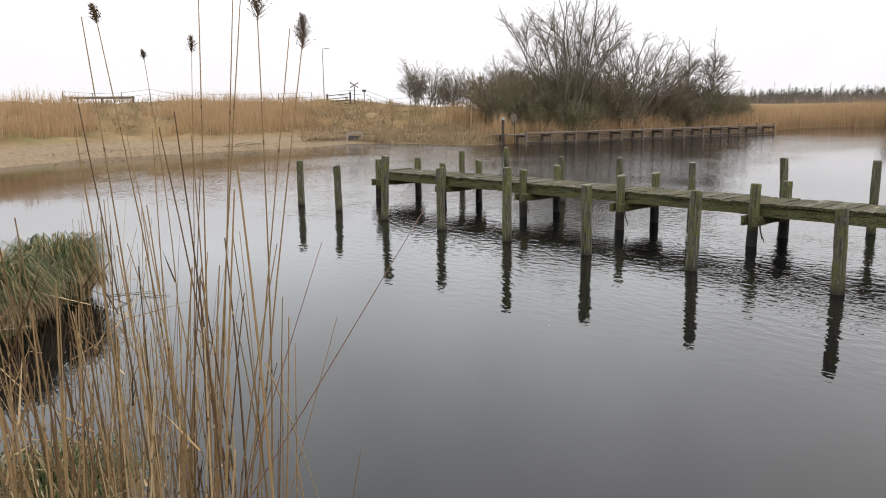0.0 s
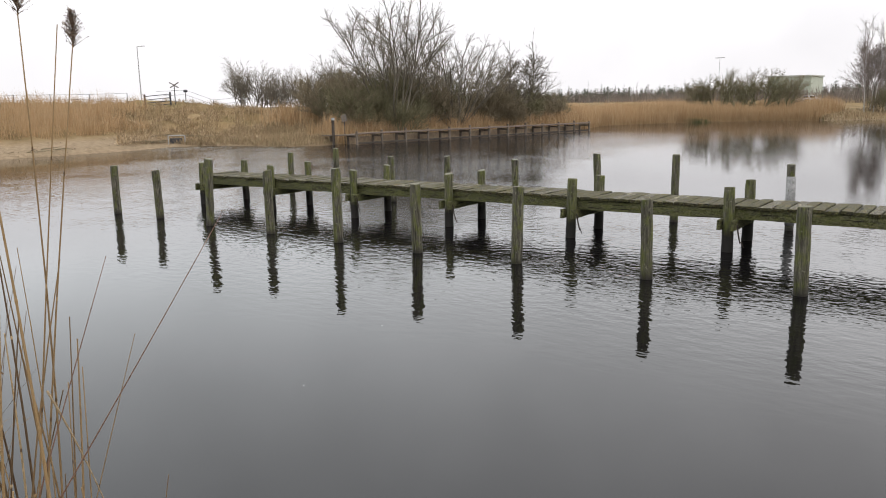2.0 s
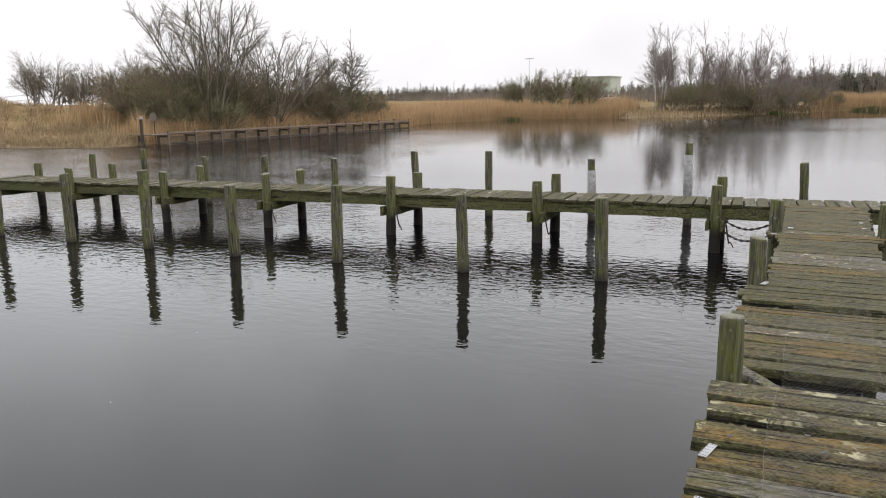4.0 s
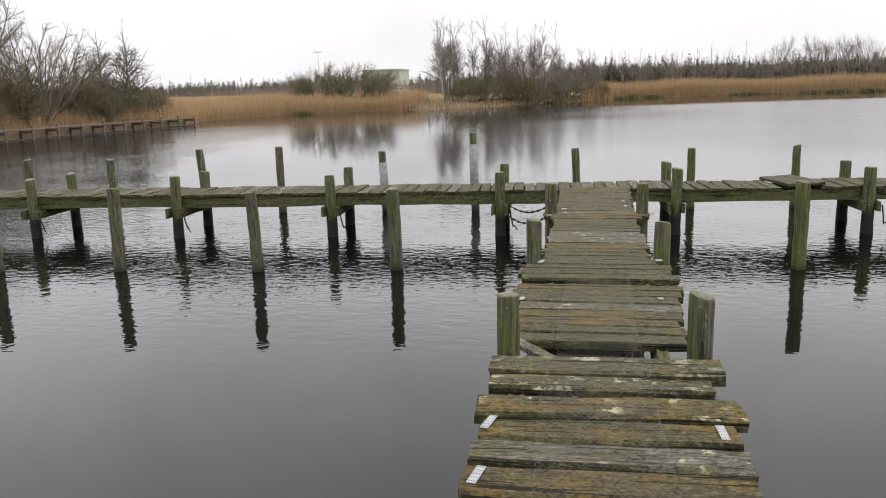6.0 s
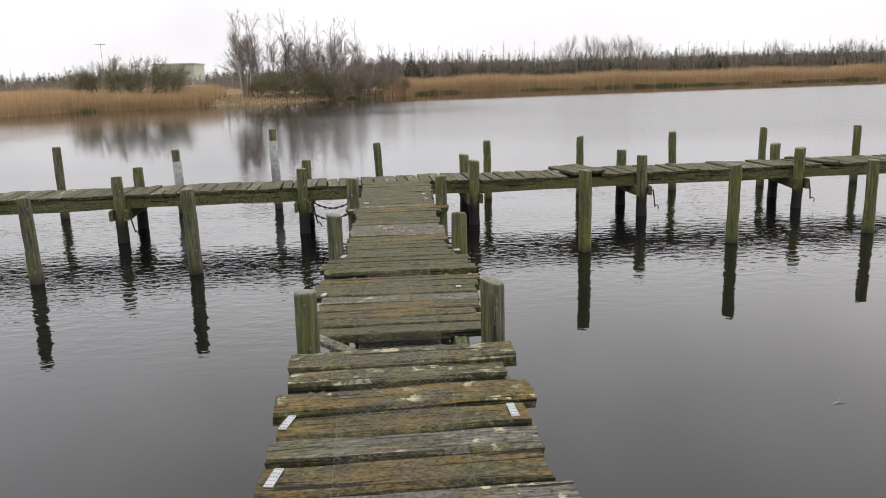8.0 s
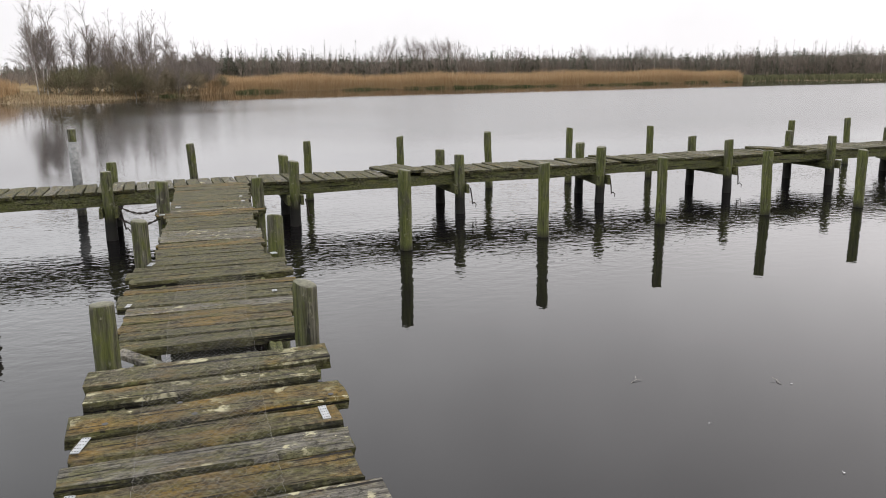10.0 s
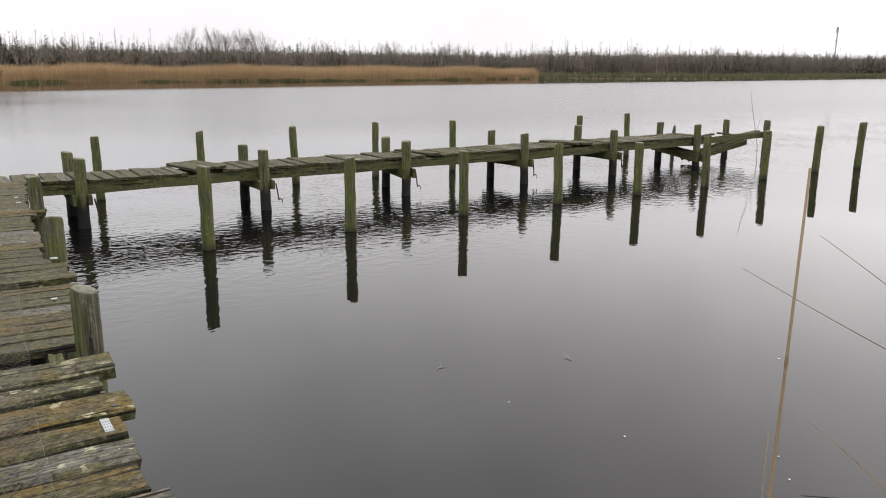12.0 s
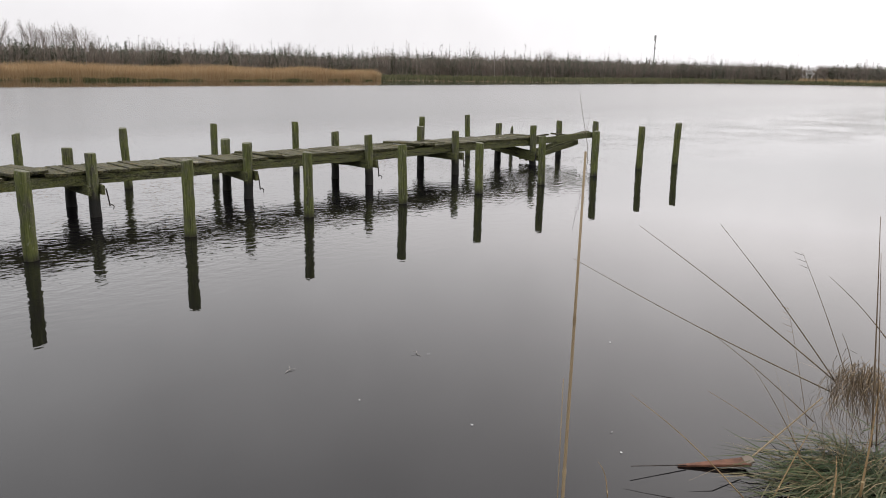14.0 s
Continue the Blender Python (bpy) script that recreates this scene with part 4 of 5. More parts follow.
bare_tree("willow_bush", 12, 4.2, 9, 0.6, 2, (M_WILLOW, M_WILLOW), "yellow-green willow bush by the dock", dict(kids=5, twigs=12, tw=0.010, bole=0.5), place(-43.6, 48.2), 0.05)

bush_kinds = []
for k in range(3):
    bush_kinds.append(bare_tree("bush", 60 + k, 4.6, 12, 1.0, 2, (M_BUSH, M_BUSH if k else M_WILLOW), "dense bare brown bush behind the dock", dict(kids=6, kids2=5, twigs=22, tw=0.0075, bole=0.5, open=0.9, rise=0.08, crook=0.16), place(-47.0 + k, 47.5 + k * 8), 0.05))
rnd = random.Random(77)
for x, y, sc in ((-49, 46, 1.0), (-46.8, 45.5, 0.85), (-47.8, 50.5, 1.15), (-45.2, 52.5, 0.95), (-46.8, 55.5, 1.05), (-44.8, 60.5, 1.0), (-43.8, 65, 0.9), (-45.4, 66.5, 1.0), (-43.2, 70, 0.8), (-44.6, 73, 0.75), (-48.8, 53, 1.2), (-42.8, 62.5, 0.7), (-51.5, 47, 0.9)):
    s0 = bush_kinds[rnd.randrange(3)]
    c = copy_thing(s0, pose(*place(x, y), 0, 0, rnd.uniform(0, 360)))
    c.scale = tuple(v * sc * (1.3 if y < 62 else 1.15) for v in s0.scale)

# limbs added for a dark mud line at the beach, dead branches by the culvert
def branches(name, label, a, c, count, thick, seed):
    """Crooked dead limbs heaped between two points of the shore."""
    r = random.Random(seed)
    g = Geo()
    for _ in range(count):
        p = a.lerp(c, r.random()) + V((r.gauss(0, 0.25), r.gauss(0, 0.25), r.uniform(0.0, 0.12)))
        d = ((c - a).normalized() + V((r.gauss(0, 0.35), r.gauss(0, 0.35), r.gauss(0, 0.06)))) * r.uniform(0.5, 1.3)
        g.ring_tube([p, p + d * 0.5 + V((0, 0, r.uniform(0, 0.1))), p + d], [thick, thick * 0.8, thick * 0.35], 5)
    tagged(part(name, g, M_BUSH), label, "driftwood", kind="stuff")


def shore_point(x, y):
    return V((x, y, max(0.02, on_ground(x, y))))


branches("driftwood", "brown limbs added for the dark mud line at the beach's edge", shore_point(-52.8, 21.2), shore_point(-52.9, 24.4), 9, 0.04, 91)
branches("dead_branches", "heap of brown dead branches by the culvert, filled out for tussock shade", shore_point(-55.2, 29.8), shore_point(-55.6, 33.0), 80, 0.028, 92)
branches("dead_branches", "tangle of dark dead stems down the bank, also standing for tussock shade", shore_point(-58.5, 34.5), shore_point(-55.5, 38.0), 70, 0.026, 93)

# trees on the bank behind the crossing
leftkinds = [bare_tree("bank_tree", 90 + k, 6.2 + 0.8 * k, 2 + k, 0.5, 3, (M_TWIG, M_TWIG), "small bare tree on top of the bank", dict(kids=5, twigs=7, tw=0.007, open=1.0, rise=0.06, thin=0.005), place(-75.5 + 4 * k, 55.5 + 3.5 * k), 0.1) for k in range(3)]
for x, y, sc in ((-76, 58.5, 1.05), (-74.5, 61, 1.1), (-71, 62, 1.0), (-69.5, 66, 1.1), (-66, 66, 0.95), (-64, 69, 0.95), (-68, 68, 0.9), (-62, 64, 0.75), (-72.5, 58, 0.8), (-75.5, 57, 1.0), (-70, 60, 0.9), (-67.5, 63.5, 1.0), (-65, 71, 1.0), (-60, 68, 0.8)):
    s0 = leftkinds[rnd.randrange(3)]
    c = copy_thing(s0, pose(*place(x, y), 0, 0, rnd.uniform(0, 360)))
    c.scale = tuple(v * sc for v in s0.scale)

# the birch grove on the north shore
birches = [bare_tree("birch_tree", 110 + k, 10.5, 1, 0.05, 2, (M_BIRCHBARK if k < 2 else M_LIMB, M_BIRCH, M_BIRCH), "slender bare birch tree on the north shore", dict(kids=26, twigs=12, tw=0.0075, shut=0.4, open=0.9, bole=0.88, rise=0.1, short=(0.17, 0.32), short2=(0.4, 0.7), kids2=6, thin=0.006, crook=0.04, cone=True, low=0.25), place(-14 + 3 * k, 126 + k), 0.085) for k in range(4)]
for _ in range(46):
    x = -24.5 + 25 * rnd.random() ** 1.25
    y = 125 + (x + 18) * 1.05 + rnd.uniform(-1, 9)
    s0 = birches[rnd.randrange(4)]
    c = copy_thing(s0, pose(*place(x, y), 0, 0, rnd.uniform(0, 360)))
    sc = rnd.uniform(0.82, 1.3) * (1.05 if x < -7 else 0.72)
    c.scale = tuple(v * sc for v in s0.scale)
for x, y, sc in ((-21, 121, 0.8), (-19, 120, 1.0), (-17.5, 124, 1.15), (-16, 122, 0.9), (-14.5, 127, 1.2), (-12, 126, 1.0), (-10.5, 130, 1.2), (-8, 133, 1.15), (-6, 136, 1.0), (-4, 138, 1.0), (-13, 130, 1.1), (-2, 143, 0.9), (1, 146, 0.8), (-9, 128, 0.9)):
    s0 = bush_kinds[rnd.randrange(3)]
    c = copy_thing(s0, pose(*place(x, y), 0, 0, rnd.uniform(0, 360)))
    c.scale = tuple(v * sc for v in s0.scale)
    tagged(c, "dense bare brown bush among the birches")
# willow scrub in the reeds
for k, (x, y, h) in enumerate(((-41.5, 108, 5.2), (-39, 109, 6.6), (-36, 109, 7.0), (-33.5, 109.5, 6.4), (-31, 111, 5.6))):
    bare_tree("willow_bush", 130 + k, h, 5, 0.8, 3, (M_WILLOW, M_WILLOW if k % 2 else M_BUSH), "bare olive willow scrub in the reed bed", dict(kids=5, twigs=9, tw=0.008, bole=0.42, open=0.8, rise=0.08, crook=0.12), place(x, y), 0.08)

# ---- the far woods ----
def woods(name, path, count, seed, depth, label, pine_share=0.3, tall=(7, 11)):
    r = random.Random(seed)
    limbs, pale, twigs, pines, scrub = Geo(), Geo(), Geo(), Geo(), Geo()
    seglen = [math.dist(a, c) for a, c in zip(path, path[1:])]
    for _ in range(count):
        t = r.uniform(0, sum(seglen))
        k = 0
        while t > seglen[k]:
            t -= seglen[k]
            k += 1
        (ax, ay), (bx, by) = path[k], path[k + 1]
        u = t / seglen[k]
        nx, ny = -(by - ay) / seglen[k], (bx - ax) / seglen[k]
        kind = r.random()
        pine = kind < pine_share and r.random() < 0.8
        off = r.uniform(0, depth) * (0.45 if pine else 1.0)
        x, y = ax + (bx - ax) * u + nx * off, ay + (by - ay) * u + ny * off
        h = r.uniform(*tall)
        p = V((x, y, 0.6))
        for _ in range(6 if pine else 46):  # undergrowth and young growth between the trunks
            q = V((r.gauss(0, 0.25), r.gauss(0, 0.25), 1.0)).normalized()
            b0 = p + V((r.gauss(0, 2.2), r.gauss(0, 2.2), h * r.uniform(-0.05, 0.6)))
            scrub.sliver(b0, b0 + q * h * r.uniform(0.15, 0.36), r.uniform(0.025, 0.07), q.cross(V((r.gauss(0, 1), r.gauss(0, 1), 0))).normalized())
        stand = math.sin(x * 0.045 + 1.0) + math.sin(y * 0.06 + x * 0.02)
        if pine:
            h *= r.uniform(0.55, 0.84) if r.random() < 0.85 - 0.1 * stand else r.uniform(0.84, 0.98)
            limbs.ring_tube([p, p + V((0, 0, h * 0.85))], [0.13, 0.05], 3, False)
            for _ in range(135):           # needles in a fuzzy blunt cone
                u = r.random() ** 0.9
                rad = 0.2 + h * 0.22 * (1.05 - u) ** 0.75
                a = r.uniform(0, 6.283)
                q = V((math.cos(a), math.sin(a), r.uniform(0.1, 0.8)))
                b0 = p + V((0, 0, h * (0.06 + 0.9 * u))) + q * rad * r.uniform(0.0, 0.5)
                pines.sliver(b0, b0 + q * rad * r.uniform(0.3, 0.75), r.uniform(0.08, 0.19), V((-math.sin(a), math.cos(a), r.gauss(0, 0.6))).normalized())
        elif kind < 0.68:
            h *= r.uniform(1.05, 1.3) if r.random() < 0.16 else r.uniform(0.7, 1.0)
            d = V((r.gauss(0, 0.04), r.gauss(0, 0.04), 1)).normalized()
            (pale if r.random() < 0.12 else limbs).ring_tube([p, p + d * h * 0.9], [0.08, 0.02], 3, False)
            for _ in range(40):            # fine upswept twigs in a narrow crown
                u = r.uniform(0.25, 0.97)
                q = (V((r.gauss(0, 0.7), r.gauss(0, 0.7), 1.0))).normalized()
                twigs.sliver(p + d * h * u, p + d * h * u + q * h * r.uniform(0.1, 0.28) * (1.3 - u), r.uniform(0.014, 0.036), q.cross(V((r.gauss(0, 1), r.gauss(0, 1), 0))).normalized())
        else:
            for _ in range(60):
                q = V((r.gauss(0, 0.55), r.gauss(0, 0.55), 1.0)).normalized()
                b0 = p + V((r.gauss(0, 1.3), r.gauss(0, 1.3), h * r.uniform(-0.03, 0.5)))
                scrub.sliver(b0, b0 + q * h * r.uniform(0.15, 0.45), r.uniform(0.03, 0.08), q.cross(V((r.gauss(0, 1), r.gauss(0, 1), 0))).normalized())
    for g, mt, nm, lb in ((limbs, M_BIRCH, "woods_trunks", "thin bare trunks of the far woods"), (pale, M_BIRCHBARK, "woods_birch_trunks", "pale birch trunks of the far woods"), (twigs, M_BIRCH, "woods_twigs", "bare purple-brown crowns of the far woods"), (pines, M_PINE, "woods_pines", "dark green pines of the far woods"), (scrub, M_SCRUB, "woods_scrub", "brown undergrowth of the far woods")):
        if g.v:
            tagged(part(nm, g, mt), lb, "woods", kind="stuff")


woods("woods", [(-6, 172), (40, 190), (100, 200), (160, 215)], 2000, 201, 26, "", 0.42, (7.2, 9.2))
woods("woods", [(150, 205), (215, 184), (300, 186), (352, 150), (378, 80)], 3000, 202, 32, "", 0.38, (8.2, 10.6))
woods("woods", [(-230, 250), (-120, 262), (-20, 240)], 1300, 203, 26, "", 0.95, (6.4, 8.6))
woods("woods", [(-90, 150), (-60, 135), (-42, 128), (-22, 150)], 240, 204, 24, "", 0.0, (3.4, 5.6))
talls = [bare_tree("tall_tree", 150 + k, 13.6, 5, 0.36, 3, (M_BIRCH, M_BIRCH), "tall bare round-crowned tree above the far woods", dict(kids=4, kids2=3, twigs=6, tw=0.011, open=0.6, bole=0.6, dome=True), (60 + 9 * k, 222, 0.8), 0.14) for k in range(2)]
for x, y, sc in ((45, 206, 0.98), (52.5, 205, 0.96), (58, 205, 0.92), (61.5, 205, 0.95), (66, 206, 0.74), (82, 208, 0.72), (108, 216, 0.8), (131, 225, 0.84), (136, 226, 0.8), (236, 205, 0.9), (40, 205, 0.7)):
    c = copy_thing(talls[rnd.randrange(2)], pose(x, y, 0.8, 0, 0, rnd.uniform(0, 360)))
    c.scale = tuple(v * sc for v in talls[0].scale)

# ---- far things: landing stage, crossing, fence, buildings ----
def bar(p, q, w, h, seed=0):
    """A squared timber or rail between two points."""
    g = Geo()
    d = q - p
    L = d.length
    g.box(-L / 2, -w / 2, -h / 2, L / 2, w / 2, h / 2, min(w, h) * 0.12)
    m = Matrix.Translation((p + q) / 2) @ Matrix.Rotation(math.atan2(d.y, d.x), 4, 'Z') @ Matrix.Rotation(-math.asin(max(-1, min(1, d.z / L))), 4, 'Y')
    for k in range(len(g.v)):
        g.v[k] = m @ g.v[k]
    return g


def rod(p, q, r0, r1=None, sides=8):
    g = Geo()
    g.ring_tube([p, p.lerp(q, 0.5), q], [r0, (r0 + (r1 or r0)) / 2, r1 or r0], sides)
    return g


stage = thing("landing_stage", "long low grey timber landing stage along the reeds", "dock")
A, B = V((-42.03, 41.16, 0)), V((-37.84, 69.38, 0))
side = (B - A).normalized().cross(V((0, 0, 1)))
back = -side if side.x > 0 else side
N = 12
for k in range(N + 1):
    p = A.lerp(B, k / N)
    part("support_post", bar(p + V((0, 0, -1.2)), p + V((0, 0, 1.0 + 0.06 * (k % 3))), 0.16, 0.16), M_DOCK, stage)
    q = p + back * 1.15
    part("support_post", bar(q + V((0, 0, -1.2)), q + V((0, 0, 0.75)), 0.16, 0.16), M_DOCK, stage)
    part("header", bar(p + V((0, 0, 0.62)), q + V((0, 0, 0.62)), 0.1, 0.14), M_DOCK, stage)
    if k < N:
        q2 = A.lerp(B, (k + 1) / N)
        part("rail", bar(p + V((0, 0, 0.86)) - back * 0.1, q2 + V((0, 0, 0.86)) - back * 0.1, 0.08, 0.1), M_DOCKTOP, stage)
        part("fender", bar(p + V((0, 0, 0.12)) - back * 0.02, q2 + V((0, 0, 0.12)) - back * 0.02, 0.08, 0.14), M_DOCKDARK, stage)
        part("revetment", bar(p + back * 1.3 + V((0, 0, 0.25)), q2 + back * 1.3 + V((0, 0, 0.25)), 0.06, 0.7), M_REVET, stage)
        for b in range(3):
            part("board", bar(p + V((0, 0, 0.785)) + back * (0.2 + 0.36 * b), q2 + V((0, 0, 0.785)) + back * (0.2 + 0.36 * b), 0.3, 0.05), M_DOCKTOP, stage)
gang = thing("gangway", "low plank gangway from the bank to the landing stage", "gangway")
part("board", bar(V((-44.6, 40.2, 0.72)), A + V((-0.1, 0, 0.74)), 0.8, 0.07), M_DOCK, gang)
part("support_post", bar(V((-44.2, 40.5, -1)), V((-44.2, 40.5, 0.68)), 0.14, 0.14), M_DOCK, gang)
mark = thing("marker_post", "black post with a white top by the gangway", "post", "", (-43.45, 40.1, 0))
part("shaft", rod(V((0, 0, -1)), V((0, 0, 1.85)), 0.11, 0.11, 12), M_DOCKDARK, mark)
part("cap", rod(V((0, 0, 1.855)), V((0, 0, 2.04)), 0.135, 0.13, 12), M_GALV, mark)
sign = thing("notice_board", "small grey notice board on a post", "sign", "", place(-44.6, 42.4))
part("post", rod(V((0, 0, -0.2)), V((0, 0, 2.1)), 0.04), M_DARK, sign)
part("board", bar(V((-0.28, -0.05, 1.85)), V((0.28, -0.05, 1.95)), 0.03, 0.55), plain("grey_board", (0.13, 0.115, 0.1)), sign)

cul = thing("culvert_frame", "pale steel frame before a dark panel standing for the shaded culvert opening", "culvert")
c0, c1 = V((-55.2, 33.55, 0)), V((-54.55, 34.6, 0))
for p in (c0, c1):
    part("upright", bar(p + V((0, 0, -0.5)), p + V((0, 0, 0.82)), 0.06, 0.06), M_GALV, cul)
part("crossbar", bar(c0 + V((0, 0, 0.85)), c1 + V((0, 0, 0.85)), 0.06, 0.06), M_GALV, cul)
part("mouth", bar(c0.lerp(c1, 0.12) + V((-0.25, 0.12, 0.3)), c0.lerp(c1, 0.88) + V((-0.25, 0.12, 0.3)), 0.1, 0.66), M_DARK, cul)

fence = thing("wire_fence", "low wire fence on thin posts along the bank top", "fence")
FP = [(-80.5, 18), (-78.3, 25.4), (-75, 33.8), (-72, 39.8), (-69.2, 44.4), (-64.6, 50.85), (-61, 55)]
pts = []
for (ax, ay), (bx, by) in zip(FP, FP[1:]):
    m = max(2, round(math.dist((ax, ay), (bx, by)) / 2.8))
    pts += [(ax + (bx - ax) * k / m, ay + (by - ay) * k / m) for k in range(m)]
prev = None
for x, y in pts:
    z = on_ground(x, y)
    if not 41.0 < y < 43.3:
        part("fence_post", rod(V((x, y, z - 0.3)), V((x, y, z + 1.25)), 0.035, 0.035, 6), M_DARK, fence)
    if prev and not 40.9 < y < 43.4:
        for h in (1.2, 0.75):
            part("wire", rod(prev + V((0, 0, h)), V((x, y, z + h)), 0.012, 0.012, 4), M_DARK, fence)
    prev = V((x, y, z))
gate = thing("field_gate", "dark metal gate in the fence by the crossing", "gate")
g0, g1 = V((*(-71.2, 41.15), on_ground(-71.2, 41.15))), V((*(-70.0, 43.2), on_ground(-70.0, 43.2)))
for p in (g0, g1):
    part("gate_post", bar(p + V((0, 0, -0.3)), p + V((0, 0, 1.35)), 0.14, 0.14), M_DARK, gate)
for h in (0.2, 0.5, 0.8, 1.15):
    part("rail", bar(g0 + V((0, 0, h)), g1 + V((0, 0, h)), 0.05, 0.07), M_DARK, gate)
cross = thing("crossing_sign", "faded grey diagonal cross of a level crossing on a post", "sign", "", place(-69.8, 43.6))
part("post", rod(V((0, 0, -0.2)), V((0, 0, 1.7)), 0.045), M_DARK, cross)
for sgn in (-1, 1):
    part("arm", bar(V((-0.22 + 0.03 * sgn, -0.36, 1.75 - 0.26 * sgn)), V((0.22 + 0.03 * sgn, 0.36, 1.75 + 0.26 * sgn)), 0.03, 0.11), plain("faded_grey_paint", (0.17, 0.155, 0.15)), cross)
signal = thing("signal_post", "short striped warning light post by the crossing", "signal", "", place(-69.3, 44.5))
part("post", rod(V((0, 0, -0.2)), V((0, 0, 1.0)), 0.04), M_PAINTWHITE, signal)
part("lamp_head", bar(V((-0.12, -0.15, 1.1)), V((0.12, 0.15, 1.1)), 0.1, 0.22), M_DARK, signal)
lamp = thing("street_lamp", "tall thin grey street lamp behind the bank", "lamp", "", place(-78.3, 44.9))
part("pole", rod(V((0, 0, -0.2)), V((0, 0, 5.9)), 0.07, 0.045), M_GALV, lamp)
part("arm", rod(V((0, 0, 5.88)), V((0.2, 0.42, 5.95)), 0.035, 0.03), M_GALV, lamp)
part("lamp_head", bar(V((0.15, 0.35, 5.95)), V((0.3, 0.75, 5.96)), 0.14, 0.07), M_DARK, lamp)
rail = thing("barrier_rail", "weathered timber barrier rail above the beach", "barrier")
r0, r1 = V((*(-74.9, 17.2), 0)), V((*(-73.4, 22.4), 0))
zt = max(on_ground(-74.9, 17.2), on_ground(-73.4, 22.4)) + 0.75
part("top_rail", bar(r0 + V((0, 0, zt)), r1 + V((0, 0, zt)), 0.1, 0.22), M_DOCK, rail)
for u in (0.03, 0.5, 0.97):
    p = r0.lerp(r1, u)
    part("post", bar(V((p.x, p.y, on_ground(p.x, p.y) - 0.3)), V((p.x, p.y, zt - 0.1)), 0.2, 0.2), M_DOCK, rail)
plate = thing("white_sign", "small white sign on the bank top", "sign", "", place(-63.0, 53.0))
part("post", rod(V((0, 0, -0.2)), V((0, 0, 0.8)), 0.03), M_DARK, plate)
part("panel", bar(V((-0.2, -0.25, 0.85)), V((0.2, 0.25, 0.85)), 0.03, 0.3), M_PAINTWHITE, plate)

hall = thing("industrial_hall", "pale green metal-clad hall beyond the lake", "building")
g = Geo()
g.box(-66.2, 222, 0, -55.2, 234, 8.5)
part("wall", g, M_CLAD, hall)
for k in range(22):
    g = Geo()
    x = -66.0 + k * 0.5
    g.box(x, 221.93, 1.2, x + 0.22, 222.0, 8.4)
    part("cladding_rib", g, M_CLAD, hall)
g = Geo()
g.box(-66.5, 221.6, 8.5, -54.9, 234.3, 8.85)
part("roof", g, plain("grey_roof", (0.36, 0.38, 0.34)), hall)
mast = thing("floodlight_mast", "thin floodlight mast in the distance", "mast", "", (-84.4, 235.3, 0.8))
part("pole", rod(V((0, 0, 0)), V((0, 0, 14.3)), 0.09, 0.06), M_GALV, mast)
part("crossbar", bar(V((-1.4, 0, 14.3)), V((1.4, 0, 14.3)), 0.15, 0.18), M_GALV, mast)
tower = thing("radio_mast", "slim radio mast above the far woods", "mast", "", (334.0, 220.3, 0.8))
part("pole", rod(V((0, 0, 0)), V((0, 0, 21.0)), 0.32, 0.26), M_GALV, tower)
for k in range(3):
    a = k * 2.094
    part("antenna", bar(V((0.4 * math.cos(a), 0.4 * math.sin(a), 18.4)), V((0.4 * math.cos(a) + 0.01, 0.4 * math.sin(a), 20.9)), 0.3, 0.3), M_GALV, tower)
part("collar", rod(V((0, 0, 14.4)), V((0, 0, 15.2)), 0.5, 0.5), M_GALV, tower)
shed = thing("far_shed", "long low white shed beyond the far bank", "shed")
g = Geo()
g.box(368, 142, 0.5, 372, 153, 3.4)
part("wall", g, M_PAINTWHITE, shed)
g = Geo()
g.box(367.7, 141.6, 3.4, 372.3, 153.4, 3.6)
part("roof", g, M_DARK, shed)

# a parked car half hidden by the reeds
car = thing("parked_car", "white parked car behind the reeds", "car", "", place(-33.0, 131.0))
car.rotation_euler = (0, 0, radians(20))
g = Geo()
prof = [(-2.05, 0.35), (-2.05, 0.75), (-1.9, 0.9), (-1.2, 0.98), (-0.6, 1.42), (0.7, 1.45), (1.5, 1.0), (2.0, 0.85), (2.1, 0.4)]
for yy in (-0.82, 0.82):
    g.v += [V((x, yy * (0.86 if z > 1.2 else 1), z)) for x, z in prof]
q = len(prof)
g.f += [tuple(range(q)), tuple(reversed(range(q, 2 * q)))] + [(i, i + q, (i + 1) % q + q, (i + 1) % q) for i in range(q)]
part("body", g, plain("dull_white_paint", (0.45, 0.46, 0.47), 0.4, 0, 0.15), car)
for nm, x0, x1 in (("window", -0.95, 0.0), ("window", 0.05, 1.0)):
    for yy in (-0.79, 0.75):
        gg = Geo()
        gg.box(x0 + 0.1, yy, 1.02, x1 - 0.1, yy + 0.04, 1.36, 0.01)
        part(nm, gg, M_GLASSY, car)
for x in (-1.3, 1.3):
    for yy in (-0.85, 0.65):
        part("wheel", rod(V((x, yy, 0.32)), V((x, yy + 0.2, 0.32)), 0.32, 0.32, 14), M_DARK, car)

# ---- details of the walkway ----
def slotted_plate(x, y, z, w, h, turn):
    """A small galvanised grip plate with punched holes."""
    e = part("grip_plate", Geo(), M_GALV, walkway, "pale galvanised grip plate")
    g = Geo()
    g.box(-w / 2, -h / 2, 0, w / 2, h / 2, 0.006, 0.0015)
    me = g.mesh("grip_plate")
    me.materials.append(M_GALV)
    e.data = me
    e.matrix_local = pose(x, y, z, 0, 0, turn)
    for i in range(3):
        for j in range(max(2, round(h / 0.028))):
            g = Geo()
            g.ring_tube([V((0, 0, 0)), V((0, 0, 0.0012))], [0.0032, 0.0032], 6)
